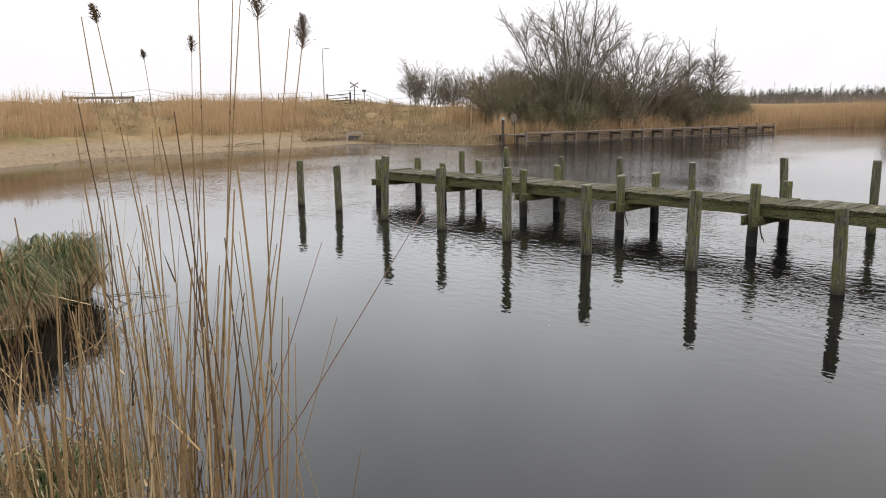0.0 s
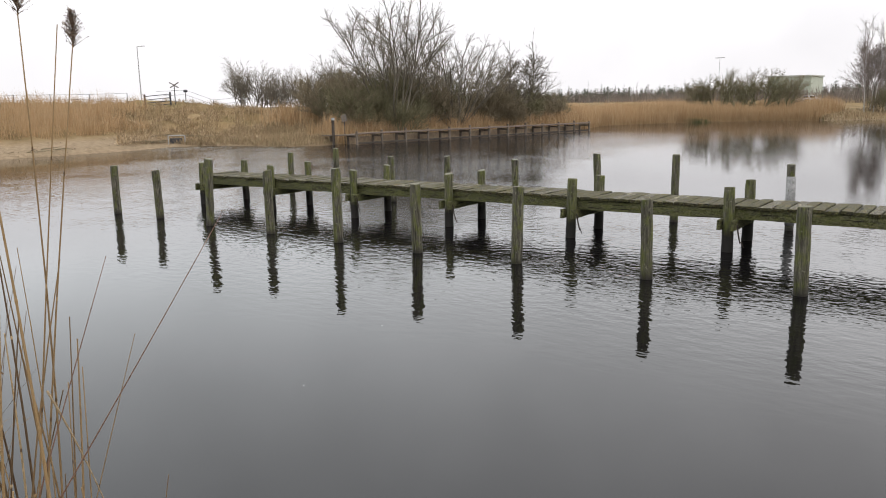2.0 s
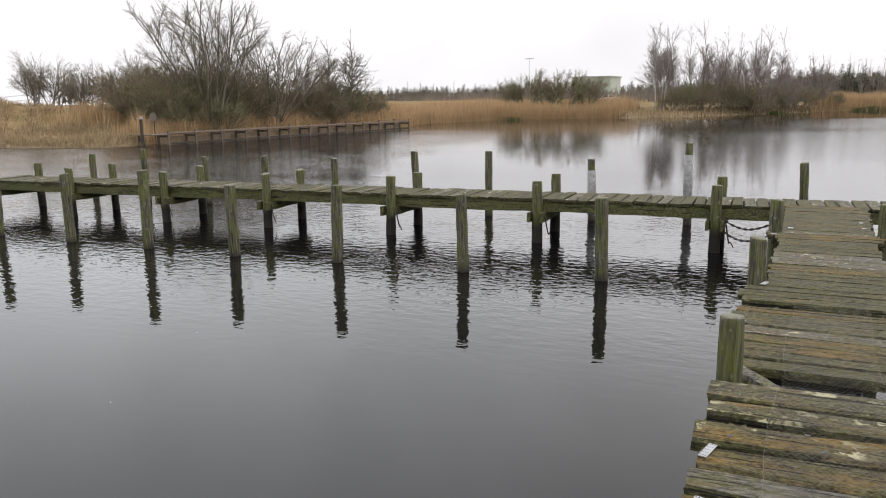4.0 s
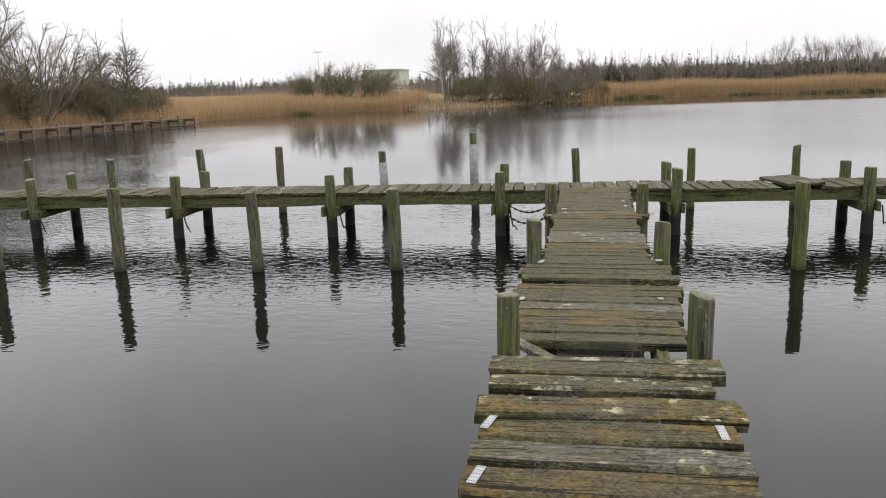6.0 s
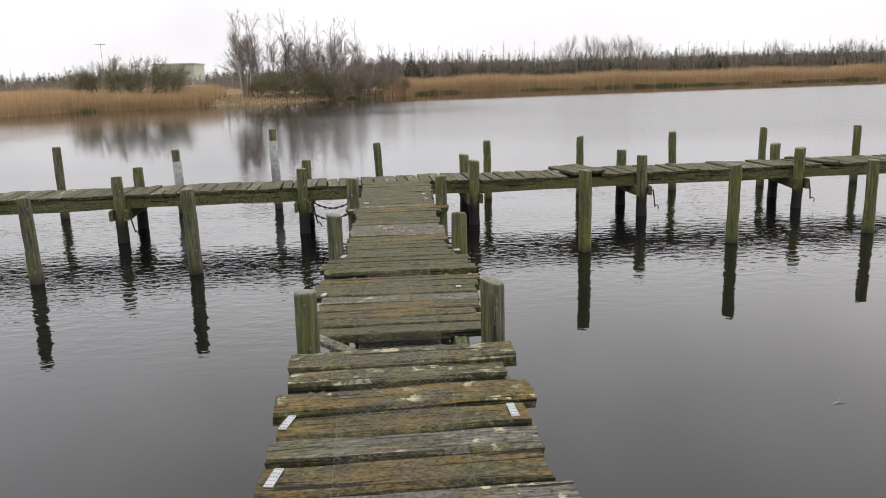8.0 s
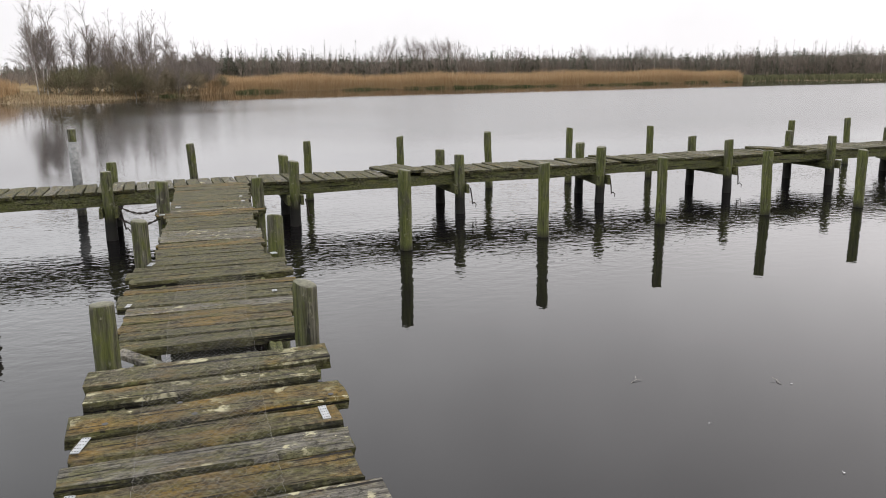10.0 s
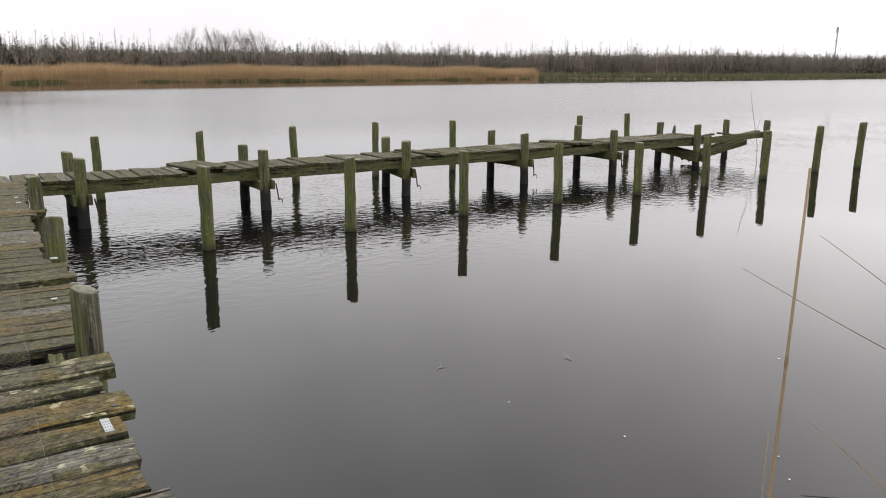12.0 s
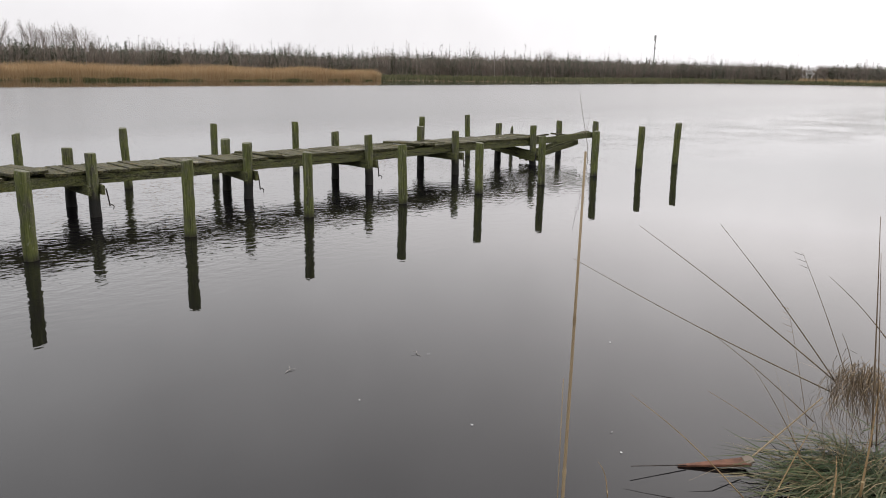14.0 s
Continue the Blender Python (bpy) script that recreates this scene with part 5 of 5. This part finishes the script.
            part("hole", g, M_DARK, e, "", False, pose((i - 1) * w * 0.3, -h * 0.42 + j * h * 0.84 / max(1, round(h / 0.028) - 1), 0.0062))


for x, y, z, w, h, turn in ((-0.5, 3.22, 1.412, 0.036, 0.14, -12), (0.517, 3.235, 1.412, 0.036, 0.14, 3), (-0.485, 2.73, 1.412, 0.038, 0.14, -10),
                            (-0.535, 7.45, 1.2, 0.045, 0.12, -14), (0.6, 7.56, 1.2, 0.06, 0.07, 10), (-0.6, 6.03, 1.213, 0.035, 0.08, -8), (0.5, 6.12, 1.212, 0.04, 0.04, 0), (-0.62, 10.55, 1.148, 0.07, 0.05, 0), (0.6, 10.75, 1.145, 0.08, 0.05, 0), (-0.45, 11.3, 1.12, 0.07, 0.07, 0), (0.44, 12.4, 1.07, 0.05, 0.06, 0), (0.45, 11.7, 1.1, 0.05, 0.06, 0)):
    slotted_plate(x, y, z, w, h, turn)


def net_z(y):
    if y < 4.14:
        return 1.42
    if y < 5.04:
        u = (y - 4.14) / 0.9
        return 1.42 - 0.19 * u - 0.12 * math.sin(math.pi * u)
    return walk_z(y) + 0.008


g = Geo()
cell = 0.03
rows_y = int((6.75 - 2.2) / (cell * 0.87))
rn = random.Random(3)
jit = {}


def knot(c, r):
    if (c, r) not in jit:
        y = 2.2 + r * cell * 0.87
        jit[(c, r)] = V((-0.27 + c * cell * 0.5 + rn.uniform(-0.005, 0.005) + 0.015 * math.sin(y * 3.1), y + rn.uniform(-0.006, 0.006), net_z(y) + rn.uniform(0, 0.006)))
    return jit[(c, r)]


def strand(p, q, r=0.0011):
    d = q - p
    a = d.cross(V((0, 0, 1))).normalized() * r
    u = V((0, 0, r * 1.5))
    i = len(g.v)
    g.v += [p - a, p + a, p + u, q - a, q + a, q + u]
    g.f += [(i, i + 3, i + 5, i + 2), (i + 1, i + 2, i + 5, i + 4), (i, i + 1, i + 4, i + 3)]


cols = int(0.54 / (cell * 0.5))
for r in range(rows_y):
    for c in range(cols + 1):
        if (c + r) % 2 == 0:
            if c < cols:
                strand(knot(c, r), knot(c + 1, r + 1), 0.00038)
            if c:
                strand(knot(c, r), knot(c - 1, r + 1), 0.00038)
for c in (0, cols):
    for r in range(rows_y):
        strand(knot(c, r), knot(c, r + 1), 0.0005)
tagged(part("wire_netting", g, M_WIRE, walkway, "thin hexagonal wire netting over the boards"))
for a, c, wd in ((V((-0.56, 5.0, 1.20)), V((-0.02, 4.5, 1.12)), 0.09), (V((0.42, 4.75, 1.1)), V((0.47, 4.3, 1.24)), 0.07), (V((-0.6, 4.75, 1.1)), V((0.62, 4.8, 1.08)), 0.09)):
    part("loose_board", bar(a, c, wd, 0.035), M_PLANK_GREY, walkway, "broken loose board in the gap")
for x, y in ((0.55, 3.62), (0.575, 3.44), (-0.12, 3.56), (-0.05, 3.41), (-0.43, 3.42)):
    g = Geo()
    g.ring_tube([V((0, 0, 0)), V((0, 0, 0.002))], [0.014, 0.014], 10)
    part("bolt_hole", g, M_DARK, walkway, "", False, pose(x, y, 1.4105))

# iron bars and chains hanging under the jetty
for k, xa in enumerate(NEAR_SUP[2:12]):
    y = 15.12 + SLOPE * xa
    s = -1 if k < 5 else 1
    g = Geo()
    p = V((xa + 0.2, y - 0.1, 0.55))
    g.ring_tube([p, p + V((0.03, 0, -0.18)), p + V((0.06, 0.03, -0.36))], [0.016, 0.015, 0.013], 5)
    g.ring_tube([p + V((0.06, 0.03, -0.34)), p + V((0.09, 0.0, -0.32)), p + V((0.12, -0.03, -0.36)), p + V((0.15 if k < 5 else 0.1, -0.04, -0.42))], [0.012, 0.012, 0.01, 0.008], 5)
    part("iron_bar", g, M_RUST, jetty, "rusty bent iron bar")
for a, c in ((V((-1.72, 15.1, 0.62)), V((-0.72, 13.5, 0.86))), (V((-1.75, 15.1, 0.42)), V((-0.75, 12.9, 0.75)))):
    g = Geo()
    for j in range(16):
        u0, u1 = j / 16, (j + 0.8) / 16
        sag = lambda u: a.lerp(c, u) + V((0, 0, -0.16 * math.sin(math.pi * u)))
        g.ring_tube([sag(u0), sag(u1)], [0.022 if j % 2 else 0.012] * 2, 5)
    part("chain", g, M_RUST, jetty, "rusty sagging chain")
g = Geo()
g.ring_tube([V((21.5, 16.2, -0.3)), V((21.4, 16.2, 0.6)), V((21.1, 16.15, 1.3)), V((20.8, 16.1, 2.0)), V((20.72, 16.1, 2.35))], [0.011, 0.01, 0.008, 0.006, 0.003], 5)
g.ring_tube([V((21.25, 16.17, 0.95)), V((21.38, 16.17, 1.3)), V((21.4, 16.17, 1.65))], [0.006, 0.005, 0.002], 5)
tagged(part("stick", g, M_TWIG), "thin bare stick standing in the water", "stick")

# ---- reeds and sedge close to the camera ----
def stalk(g, p, q, r, bend, nodes=True):
    """A reed stem from p to q with swollen nodes."""
    n = 9
    pts = [p.lerp(q, k / n) + bend * math.sin(math.pi * k / n) for k in range(n + 1)]
    rad = [r * (1 - 0.72 * k / n) for k in range(n + 1)]
    g.ring_tube(pts, rad, 6)
    if nodes:
        for k in range(1, n):
            d = (pts[k + 1] - pts[k]).normalized()
            g.ring_tube([pts[k] - d * 0.006, pts[k], pts[k] + d * 0.006], [rad[k], rad[k] * 1.3, rad[k]], 6, False)


def plume(g, p, d, size, rn):
    """A feathery seed head that hangs over to one side."""
    lean = V((rn.gauss(0, 1), rn.gauss(0, 1), 0)).normalized() * 0.35
    for _ in range(250):
        u = rn.random() ** 0.8
        q = (d * 0.8 + lean * u + V((rn.gauss(0, 0.5), rn.gauss(0, 0.5), rn.gauss(0.1, 0.25)))).normalized()
        b0 = p + (d + lean * u * 0.5) * size * u
        ln = size * (0.75 - 0.45 * u) * rn.uniform(0.4, 1.0)
        g.sliver(b0, b0 + q * ln, 0.0011, q.cross(V((rn.gauss(0, 1), rn.gauss(0, 1), 0.3))).normalized())
        e = b0 + q * ln * rn.uniform(0.6, 1.0)
        f = V((rn.gauss(0, 1), rn.gauss(0, 1), rn.gauss(0.4, 1))).normalized()
        g.sliver(e - f * 0.005, e + f * 0.008, 0.0016, f.cross(q).normalized())


EYE0 = V((-0.32, -0.12, 0))


def ringed(az, d, z):
    a = radians(az)
    return EYE0 + V((-math.sin(a) * d, math.cos(a) * d, z))


rn = random.Random(19)
# single stalks: azimuth and height of the tip, azimuth low down, bow, size of the seed head, distance
for az, z, low, bow, size, d in ((64.9, 3.16, 68.2, -1.2, 0.095, 2.4), (61.9, 3.08, 67.8, 0.8, 0.088, 2.4), (69.2, 3.24, 71.0, -0.2, 0.09, 5.0), (75.2, 3.2, 72.5, -1.0, 0.06, 3.0), (72.3, 3.2, 72.7, -1.0, 0.05, 5.0)):
    e = thing("reed_stalk", "tall dry reed stalk with a brown seed head", "reed", "reed stalks on the near bank")
    p, q = ringed(low + (low - az) * 0.5, d, -0.1), ringed(az, d, z)
    g = Geo()
    stalk(g, p, q, 0.0058, ringed(70 + bow * 1.25, d, 0) - ringed(70, d, 0))
    part("stem", g, M_STALK, e, "", True)
    g = Geo()
    plume(g, q - V((0, 0, 0.01)), (q - p).normalized(), size, rn)
    part("plume", g, M_PLUME, e, "brown feathery seed head")
for az, z, low, bow in ((68.7, 3.28, 70.6, 0.1), (65.8, 3.28, 70.7, 0.5), (66.4, 3.26, 71.4, -0.2), (62.7, 3.13, 68.8, 0.4), (76.2, 3.15, 75.1, -1.1), (63.4, 2.16, 64.6, 0.0), (64.4, 2.12, 65.4, 0.2)):
    g = Geo()
    stalk(g, ringed(low + (low - az) * 0.5, 2.4, -0.1), ringed(az, 2.4, z), 0.0052, ringed(70 + bow * 1.25, 2.4, 0) - ringed(70, 2.4, 0))
    tagged(part("reed_stalk", g, M_STALK, None, "", True), "tall bare dry reed stalk", "reed", "reed stalks on the near bank")
g = Geo()
lv = Geo()
CLUMPS = [80.5, 78.5, 77.0, 75.6, 74.2, 73.4, 72.8, 72.0, 71.2, 70.8, 70.2, 69.4, 68.4, 67.4]
for k in range(98):
    foot = CLUMPS[k % 14] + rn.gauss(0, 0.5)
    d = rn.uniform(1.9, 3.2)
    az = foot + (foot - 71.2) * 0.6 + rn.gauss(-0.2, 1.5)
    z = rn.choice([rn.uniform(1.9, 2.5), rn.uniform(2.1, 2.7), rn.uniform(2.3, 2.8), rn.uniform(2.5, 2.95)])
    z = 2.9 + (z - 2.9) * d / 1.8
    p, q = ringed(foot - (az - foot) * 0.2, d, 0.0), ringed(az, d + rn.uniform(-0.15, 0.2), z)
    stalk(g, p, q, rn.uniform(0.0046, 0.0088), V((rn.gauss(0, 0.07), rn.gauss(0, 0.07), 0)))
    if rn.random() < 0.5:
        b0 = p.lerp(q, rn.uniform(0.35, 0.8))
        lv.blade(b0, b0 + V((rn.gauss(0, 0.12), rn.gauss(0, 0.12), rn.uniform(-0.05, 0.3))), 0.008)
for k in range(64):
    foot = rn.uniform(74.5, 86)
    d = rn.uniform(1.8, 3.0)
    p = ringed(foot, d, 0.2)
    q = ringed(foot + rn.gauss(0.6, 2.2), d + rn.uniform(-0.2, 0.25), rn.uniform(1.75, 2.6))
    stalk(g, p, q, rn.uniform(0.0042, 0.0078), V((rn.gauss(0, 0.05), rn.gauss(0, 0.05), 0)))
    for _ in range(2):
        b0 = p.lerp(q, rn.uniform(0.3, 0.9))
        lv.blade(b0, b0 + V((rn.gauss(0, 0.1), rn.gauss(0, 0.1), rn.uniform(-0.08, 0.3))), 0.009)
for k in range(120):
    az = rn.uniform(71, 84)
    d = rn.uniform(2.0, 6.5)
    p = ringed(az, d, -0.15)
    q = p + V((rn.gauss(0, 0.3), rn.gauss(0, 0.3), rn.uniform(1.3, 2.5)))
    stalk(g, p, q, rn.uniform(0.003, 0.0055), V((rn.gauss(0, 0.04), rn.gauss(0, 0.04), 0)), d < 3.5)
    for _ in range(4):
        b0 = p.lerp(q, rn.uniform(0.15, 0.9))
        lv.blade(b0, b0 + V((rn.gauss(0, 0.15), rn.gauss(0, 0.15), rn.uniform(-0.1, 0.35))), 0.012)
tagged(part("reed_stalks", g, M_STALK), "dense dry reed stalks on the near bank", "reeds", kind="stuff")
tagged(part("reed_leaves", lv, M_STALK), "dry curled reed leaves on the near bank", "reeds", kind="stuff")
# long stems arching over the water, and one snapped over
for foot, d0, z0, az, d1, z1, sag in ((74.5, 2.35, 1.26, 53.3, 2.35, 2.59, -0.01), (72.5, 2.3, 1.18, 61.1, 2.3, 2.5, 0.01), (65.7, 2.35, 2.12, 61.3, 2.35, 1.5, 0.04)):
    g = Geo()
    stalk(g, ringed(foot, d0, z0), ringed(az, d1, z1), 0.0034, V((0, 0, sag)))
    tagged(part("reed_stalk", g, M_REDSTEM if z1 > 2 else M_PALESTEM, None, "", True), "thin reddish reed stem leaning over the water", "reed", "leaning reed stems")


def tussock(name, x, y, z, radius, height, count, width, seed, label, droop=0.5):
    rs = np.random.RandomState(seed)
    r = radius * np.sqrt(rs.uniform(0, 1, count)) * 0.75
    a = rs.uniform(0, 2 * np.pi, count)
    g = Geo()
    for k in range(count):
        p = V((x + r[k] * math.cos(a[k]), y + r[k] * math.sin(a[k]), z))
        aa = a[k] + rs.normal(0, 0.5)
        out = radius * rs.uniform(0.2, 0.85)
        h = height * rs.uniform(0.6, 1.1)
        m1 = p + V((out * 0.35 * math.cos(aa), out * 0.35 * math.sin(aa), h * 0.75))
        m2 = p + V((out * 0.8 * math.cos(aa), out * 0.8 * math.sin(aa), h * (1.0 - droop * 0.3)))
        t = p + V((out * 1.35 * math.cos(aa), out * 1.35 * math.sin(aa), h * (1.0 - droop)))
        sd = V((-math.sin(aa), math.cos(aa), 0)) * width * 0.5
        i = len(g.v)
        g.v += [p - sd, p + sd, m1 + sd, m1 - sd, m2 + sd * 0.8, m2 - sd * 0.8, t]
        g.f += [(i, i + 1, i + 2, i + 3), (i + 3, i + 2, i + 4, i + 5), (i + 5, i + 4, i + 6)]
    return tagged(part(name, g, M_SEDGE), label, "sedge", kind="stuff")


def thatch(x, y, radius, height, count, seed):
    """Dead blades that hang from a tussock down to the water."""
    r = random.Random(seed)
    g = Geo()
    for _ in range(count):
        a = r.uniform(0, 6.283)
        o = radius * r.uniform(0.6, 1.1)
        p = V((x + o * math.cos(a), y + o * math.sin(a), height * r.uniform(0.6, 1.05)))
        q = V((x + (o + r.uniform(0.0, 0.3)) * math.cos(a), y + (o + r.uniform(0.0, 0.3)) * math.sin(a), r.uniform(0.0, 0.3)))
        g.blade(p, q, 0.016, V((0.06 * math.cos(a), 0.06 * math.sin(a), 0.03)))
    tagged(part("tussock_thatch", g, M_GRASS), "straw-coloured dead blades hanging round the tussock", "sedge", kind="stuff")


tussock("sedge_tussock", -12.0, 1.2, 0.0, 0.85, 1.05, 2600, 0.012, 51, "large green and straw sedge tussock at the water", 0.45)
thatch(-12.0, 1.2, 0.75, 0.8, 1500, 57)
tussock("sedge_tussock", -13.25, 2.45, 0.0, 0.62, 1.05, 1500, 0.012, 52, "green and straw sedge tussock at the water", 0.45)
thatch(-13.25, 2.45, 0.52, 0.62, 800, 58)
for x0, y0, x1, y1 in ((-12.95, 3.05, -12.75, 3.72), (-12.5, 3.45, -12.3, 3.85), (-12.0, 2.95, -12.5, 3.35)):
    tagged(part("floating_twig", rod(V((x0, y0, 0.012)), V((x1, y1, 0.016)), 0.006, 0.004, 6), M_RUST), "thin dark twig floating on the water", "twig", "floating twigs")
tussock("sedge_tussock", -5.6, 0.75, 0.0, 0.5, 0.7, 700, 0.012, 53, "grey-green leafy sedge on the near bank", 0.5)
g = Geo()
rs = random.Random(54)
for _ in range(850):                  # long sedge blades combed out over the water
    p = V((5.98 + rs.gauss(0, 0.3), 1.6 + rs.gauss(0, 0.17), rs.uniform(0.0, 0.07)))
    a = 2.75 + rs.gauss(0, 0.5) if rs.random() < 0.75 else rs.uniform(0, 6.283)
    ln = rs.uniform(0.3, 0.85)
    mid, tip = p + V((0.5 * ln * math.cos(a), 0.5 * ln * math.sin(a), rs.uniform(0.01, 0.08))), p + V((ln * math.cos(a + rs.gauss(0, 0.15)), ln * math.sin(a), 0))
    tip.z = rs.uniform(0.004, 0.1)
    sd = V((-math.sin(a), math.cos(a), rs.uniform(-0.5, 0.5))) * 0.0042
    i = len(g.v)
    g.v += [p - sd, p + sd, mid + sd, mid - sd, tip]
    g.f += [(i, i + 1, i + 2, i + 3), (i + 3, i + 2, i + 4)]
tagged(part("sedge_tussock", g, straw("dark_sedge", [(0.0, (0.014, 0.022, 0.008)), (0.5, (0.04, 0.056, 0.02)), (0.8, (0.08, 0.076, 0.036)), (1.0, (0.2, 0.15, 0.085))])), "green and straw sedge blades lying over the water", "sedge", kind="stuff")

# the tall stem right of the walkway, its pale neighbour and the fan of dead stems
for p, q, r, bow in ((V((0.825, 0.332, 1.2)), V((0.8385, 0.315, 2.825)), 0.0046, 0.003), (V((0.834, 0.322, 1.2)), V((0.833, 0.323, 2.576)), 0.0015, 0.002)):
    g = Geo()
    stalk(g, p, q, r, V((bow * 0.66, -bow * 0.75, 0)))
    tagged(part("reed_stalk", g, M_PALESTEM, None, "", True), "upright straw-coloured reed stem with nodes", "reed", "upright reed stems")
root = V((6.16, 1.92, 0.63))
M_HAY = straw("matted_hay", [(0.0, (0.05, 0.034, 0.02)), (0.5, (0.11, 0.075, 0.042)), (0.85, (0.17, 0.12, 0.066)), (1.0, (0.26, 0.19, 0.11))])
M_DEADSTEM = straw("dead_stem", [(0.0, (0.05, 0.036, 0.024)), (0.6, (0.115, 0.082, 0.05)), (1.0, (0.2, 0.155, 0.1))])
for tip, r, foot in ((V((5.21, 3.14, 1.77)), 0.0062, root), (V((5.51, 2.64, 1.825)), 0.0058, root), (V((4.92, 3.54, 1.48)), 0.0055, root + V((0, 0.02, -0.09))), (V((5.75, 2.12, 1.67)), 0.004, V((6.08, 1.82, 0.72))), (V((5.82, 1.94, 1.52)), 0.0042, V((6.2, 1.6, 1.02))),
                     (V((5.86, 1.82, 1.12)), 0.004, V((6.09, 1.78, 0.76))), (V((5.49, 2.66, 1.0)), 0.0045, V((5.83, 1.92, 0.4))), (V((5.38, 2.21, 0.85)), 0.004, V((5.44, 1.83, 0.3))), (V((5.73, 2.17, 1.26)), 0.0028, V((5.72, 1.92, 0.4))), (V((5.8, 1.66, 2.0)), 0.0075, V((5.96, 1.55, 0.3))), (V((5.82, 1.63, 1.75)), 0.006, V((6.0, 1.53, 0.3)))):
    g = Geo()
    stalk(g, foot, tip, r, V((0, 0, -0.03 if tip.y > 3.3 else 0.025)))
    tagged(part("reed_stalk", g, M_DEADSTEM, None, "", True), "thin dead reed stem leaning out over the water", "reed", "leaning reed stems")
for base_, tip in ((V((5.75, 2.12, 1.67)), V((6.08, 1.82, 0.72))), (V((5.73, 2.17, 1.26)), V((5.72, 1.92, 0.4)))):
    g = Geo()                        # shrivelled leaf tips at the ends of two stems
    for k in range(5):
        b0 = base_.lerp(tip, 0.02 + 0.05 * k)
        g.blade(b0, b0 + V((-0.05 - 0.02 * rn.random(), 0.05, 0.03)), 0.012)
    tagged(part("leaf_scraps", g, M_DEADSTEM), "shrivelled brown leaf scraps on thin stems", "reeds", kind="stuff")
for p, q, r in ((V((5.04, 2.02, 0.03)), V((5.16, 3.08, 0.42)), 0.005), (V((5.12, 1.85, 0.08)), V((5.8, 1.9, 0.4)), 0.006), (V((5.55, 1.45, 0.1)), V((5.97, 1.56, 0.8)), 0.009), (V((5.35, 1.55, 0.1)), V((5.62, 1.66, 0.3)), 0.009), (V((5.6, 1.7, 0.1)), V((5.3, 2.5, 0.6)), 0.004), (V((4.31, 2.64, 0.03)), V((4.4, 2.8, 0.2)), 0.004)):
    g = Geo()
    stalk(g, p, q, r, V((0.02, 0, 0.03)))
    tagged(part("reed_stalk", g, M_STALK, None, "", True), "pale dry reed stem crossing the sedge", "reed", "leaning reed stems")
g = Geo()
for _ in range(520):                 # drooping dead plumes bunched over the sedge
    u = rn.random()
    p = V((5.99 + 0.08 * u, 1.84 - 0.3 * u, 0.74 + 0.1 * math.sin(3.0 * u))) + V((rn.gauss(0, 0.05), rn.gauss(0, 0.05), rn.gauss(-0.02, 0.05)))
    q = p + V((rn.gauss(-0.04, 0.11), rn.gauss(-0.04, 0.12), -rn.uniform(0.08, 0.46)))
    g.blade(p, q, 0.0042, V((rn.gauss(-0.02, 0.03), rn.gauss(0.03, 0.03), rn.uniform(0.0, 0.1))))
for _ in range(90):
    p = V((6.2 + rn.gauss(0, 0.35), 1.7 + rn.gauss(0, 0.15), 0.05))
    g.blade(p, p + V((rn.gauss(-0.1, 0.3), rn.gauss(0.1, 0.25), rn.uniform(0.2, 0.7))), 0.004)
tagged(part("dead_reeds", g, M_HAY), "matted brown dead reeds over the sedge", "reeds", kind="stuff")

board = thing("broken_board", "rust-brown broken board lying in the sedge", "board")
g = Geo()
g.box(-0.27, -0.05, 0, 0.27, 0.05, 0.03, 0.006)
for k, v in enumerate(g.v):
    if v.x < 0:
        g.v[k] = V((v.x, v.y * 0.12 + 0.03, v.z * 0.6))
part("panel", g, M_RUSTBOARD, board, "", False, pose(5.32, 2.4, 0.012, 8, -4, -38))
g = Geo()
g.box(-0.035, -0.04, 0, 0.035, 0.04, 0.02, 0.004)
part("end_cap", g, M_DOCKTOP, board, "chipped pale end", False, pose(5.53, 2.24, 0.055, 20, -20, -38))
part("lath", rod(V((5.55, 2.24, 0.06)), V((6.3, 2.05, 0.42)), 0.008, 0.005, 6), M_PALESTEM, board)
part("twig", rod(V((5.16, 2.54, 0.02)), V((4.76, 2.76, 0.06)), 0.0045, 0.003, 6), M_RUST, board)

# floating bits of down and leaf
for k, (x, y) in enumerate(((5.2, 3.26), (4.97, 3.0), (5.2, 5.6), (3.96, 5.11), (-6.31, 4.99), (-7.2, 7.12), (4.4, 4.1), (7.0, 4.6))):
    g = Geo()
    for j in range(7):
        a = rn.uniform(0, 6.28)
        g.blade(V((0, 0, 0.004)), V((0.013 * math.cos(a), 0.02 * math.sin(a), 0.008)), 0.004)
    tagged(part("feather", g, M_PAINTWHITE, None, "", False, pose(x, y, 0, 0, 0, rn.uniform(0, 360))), "small white down feather floating on water", "feather", "floating feathers")
for x, y, turn in ((3.83, 6.1, 20), (5.12, 5.67, 75)):
    g = Geo()
    g.ring_tube([V((-0.06, 0, 0.003)), V((-0.015, 0.014, 0.008)), V((0.03, 0.01, 0.012)), V((0.07, -0.02, 0.008))], [0.002, 0.0035, 0.0035, 0.0015], 5)
    g.ring_tube([V((0.03, 0.018, 0.018)), V((0.06, 0.05, 0.03))], [0.003, 0.0015], 5)
    tagged(part("floating_twig", g, plain("pale_twig", (0.24, 0.225, 0.2)), None, "", True, pose(x, y, 0, 0, 0, turn)), "short pale curved twig floating on the water", "twig", "floating twigs")
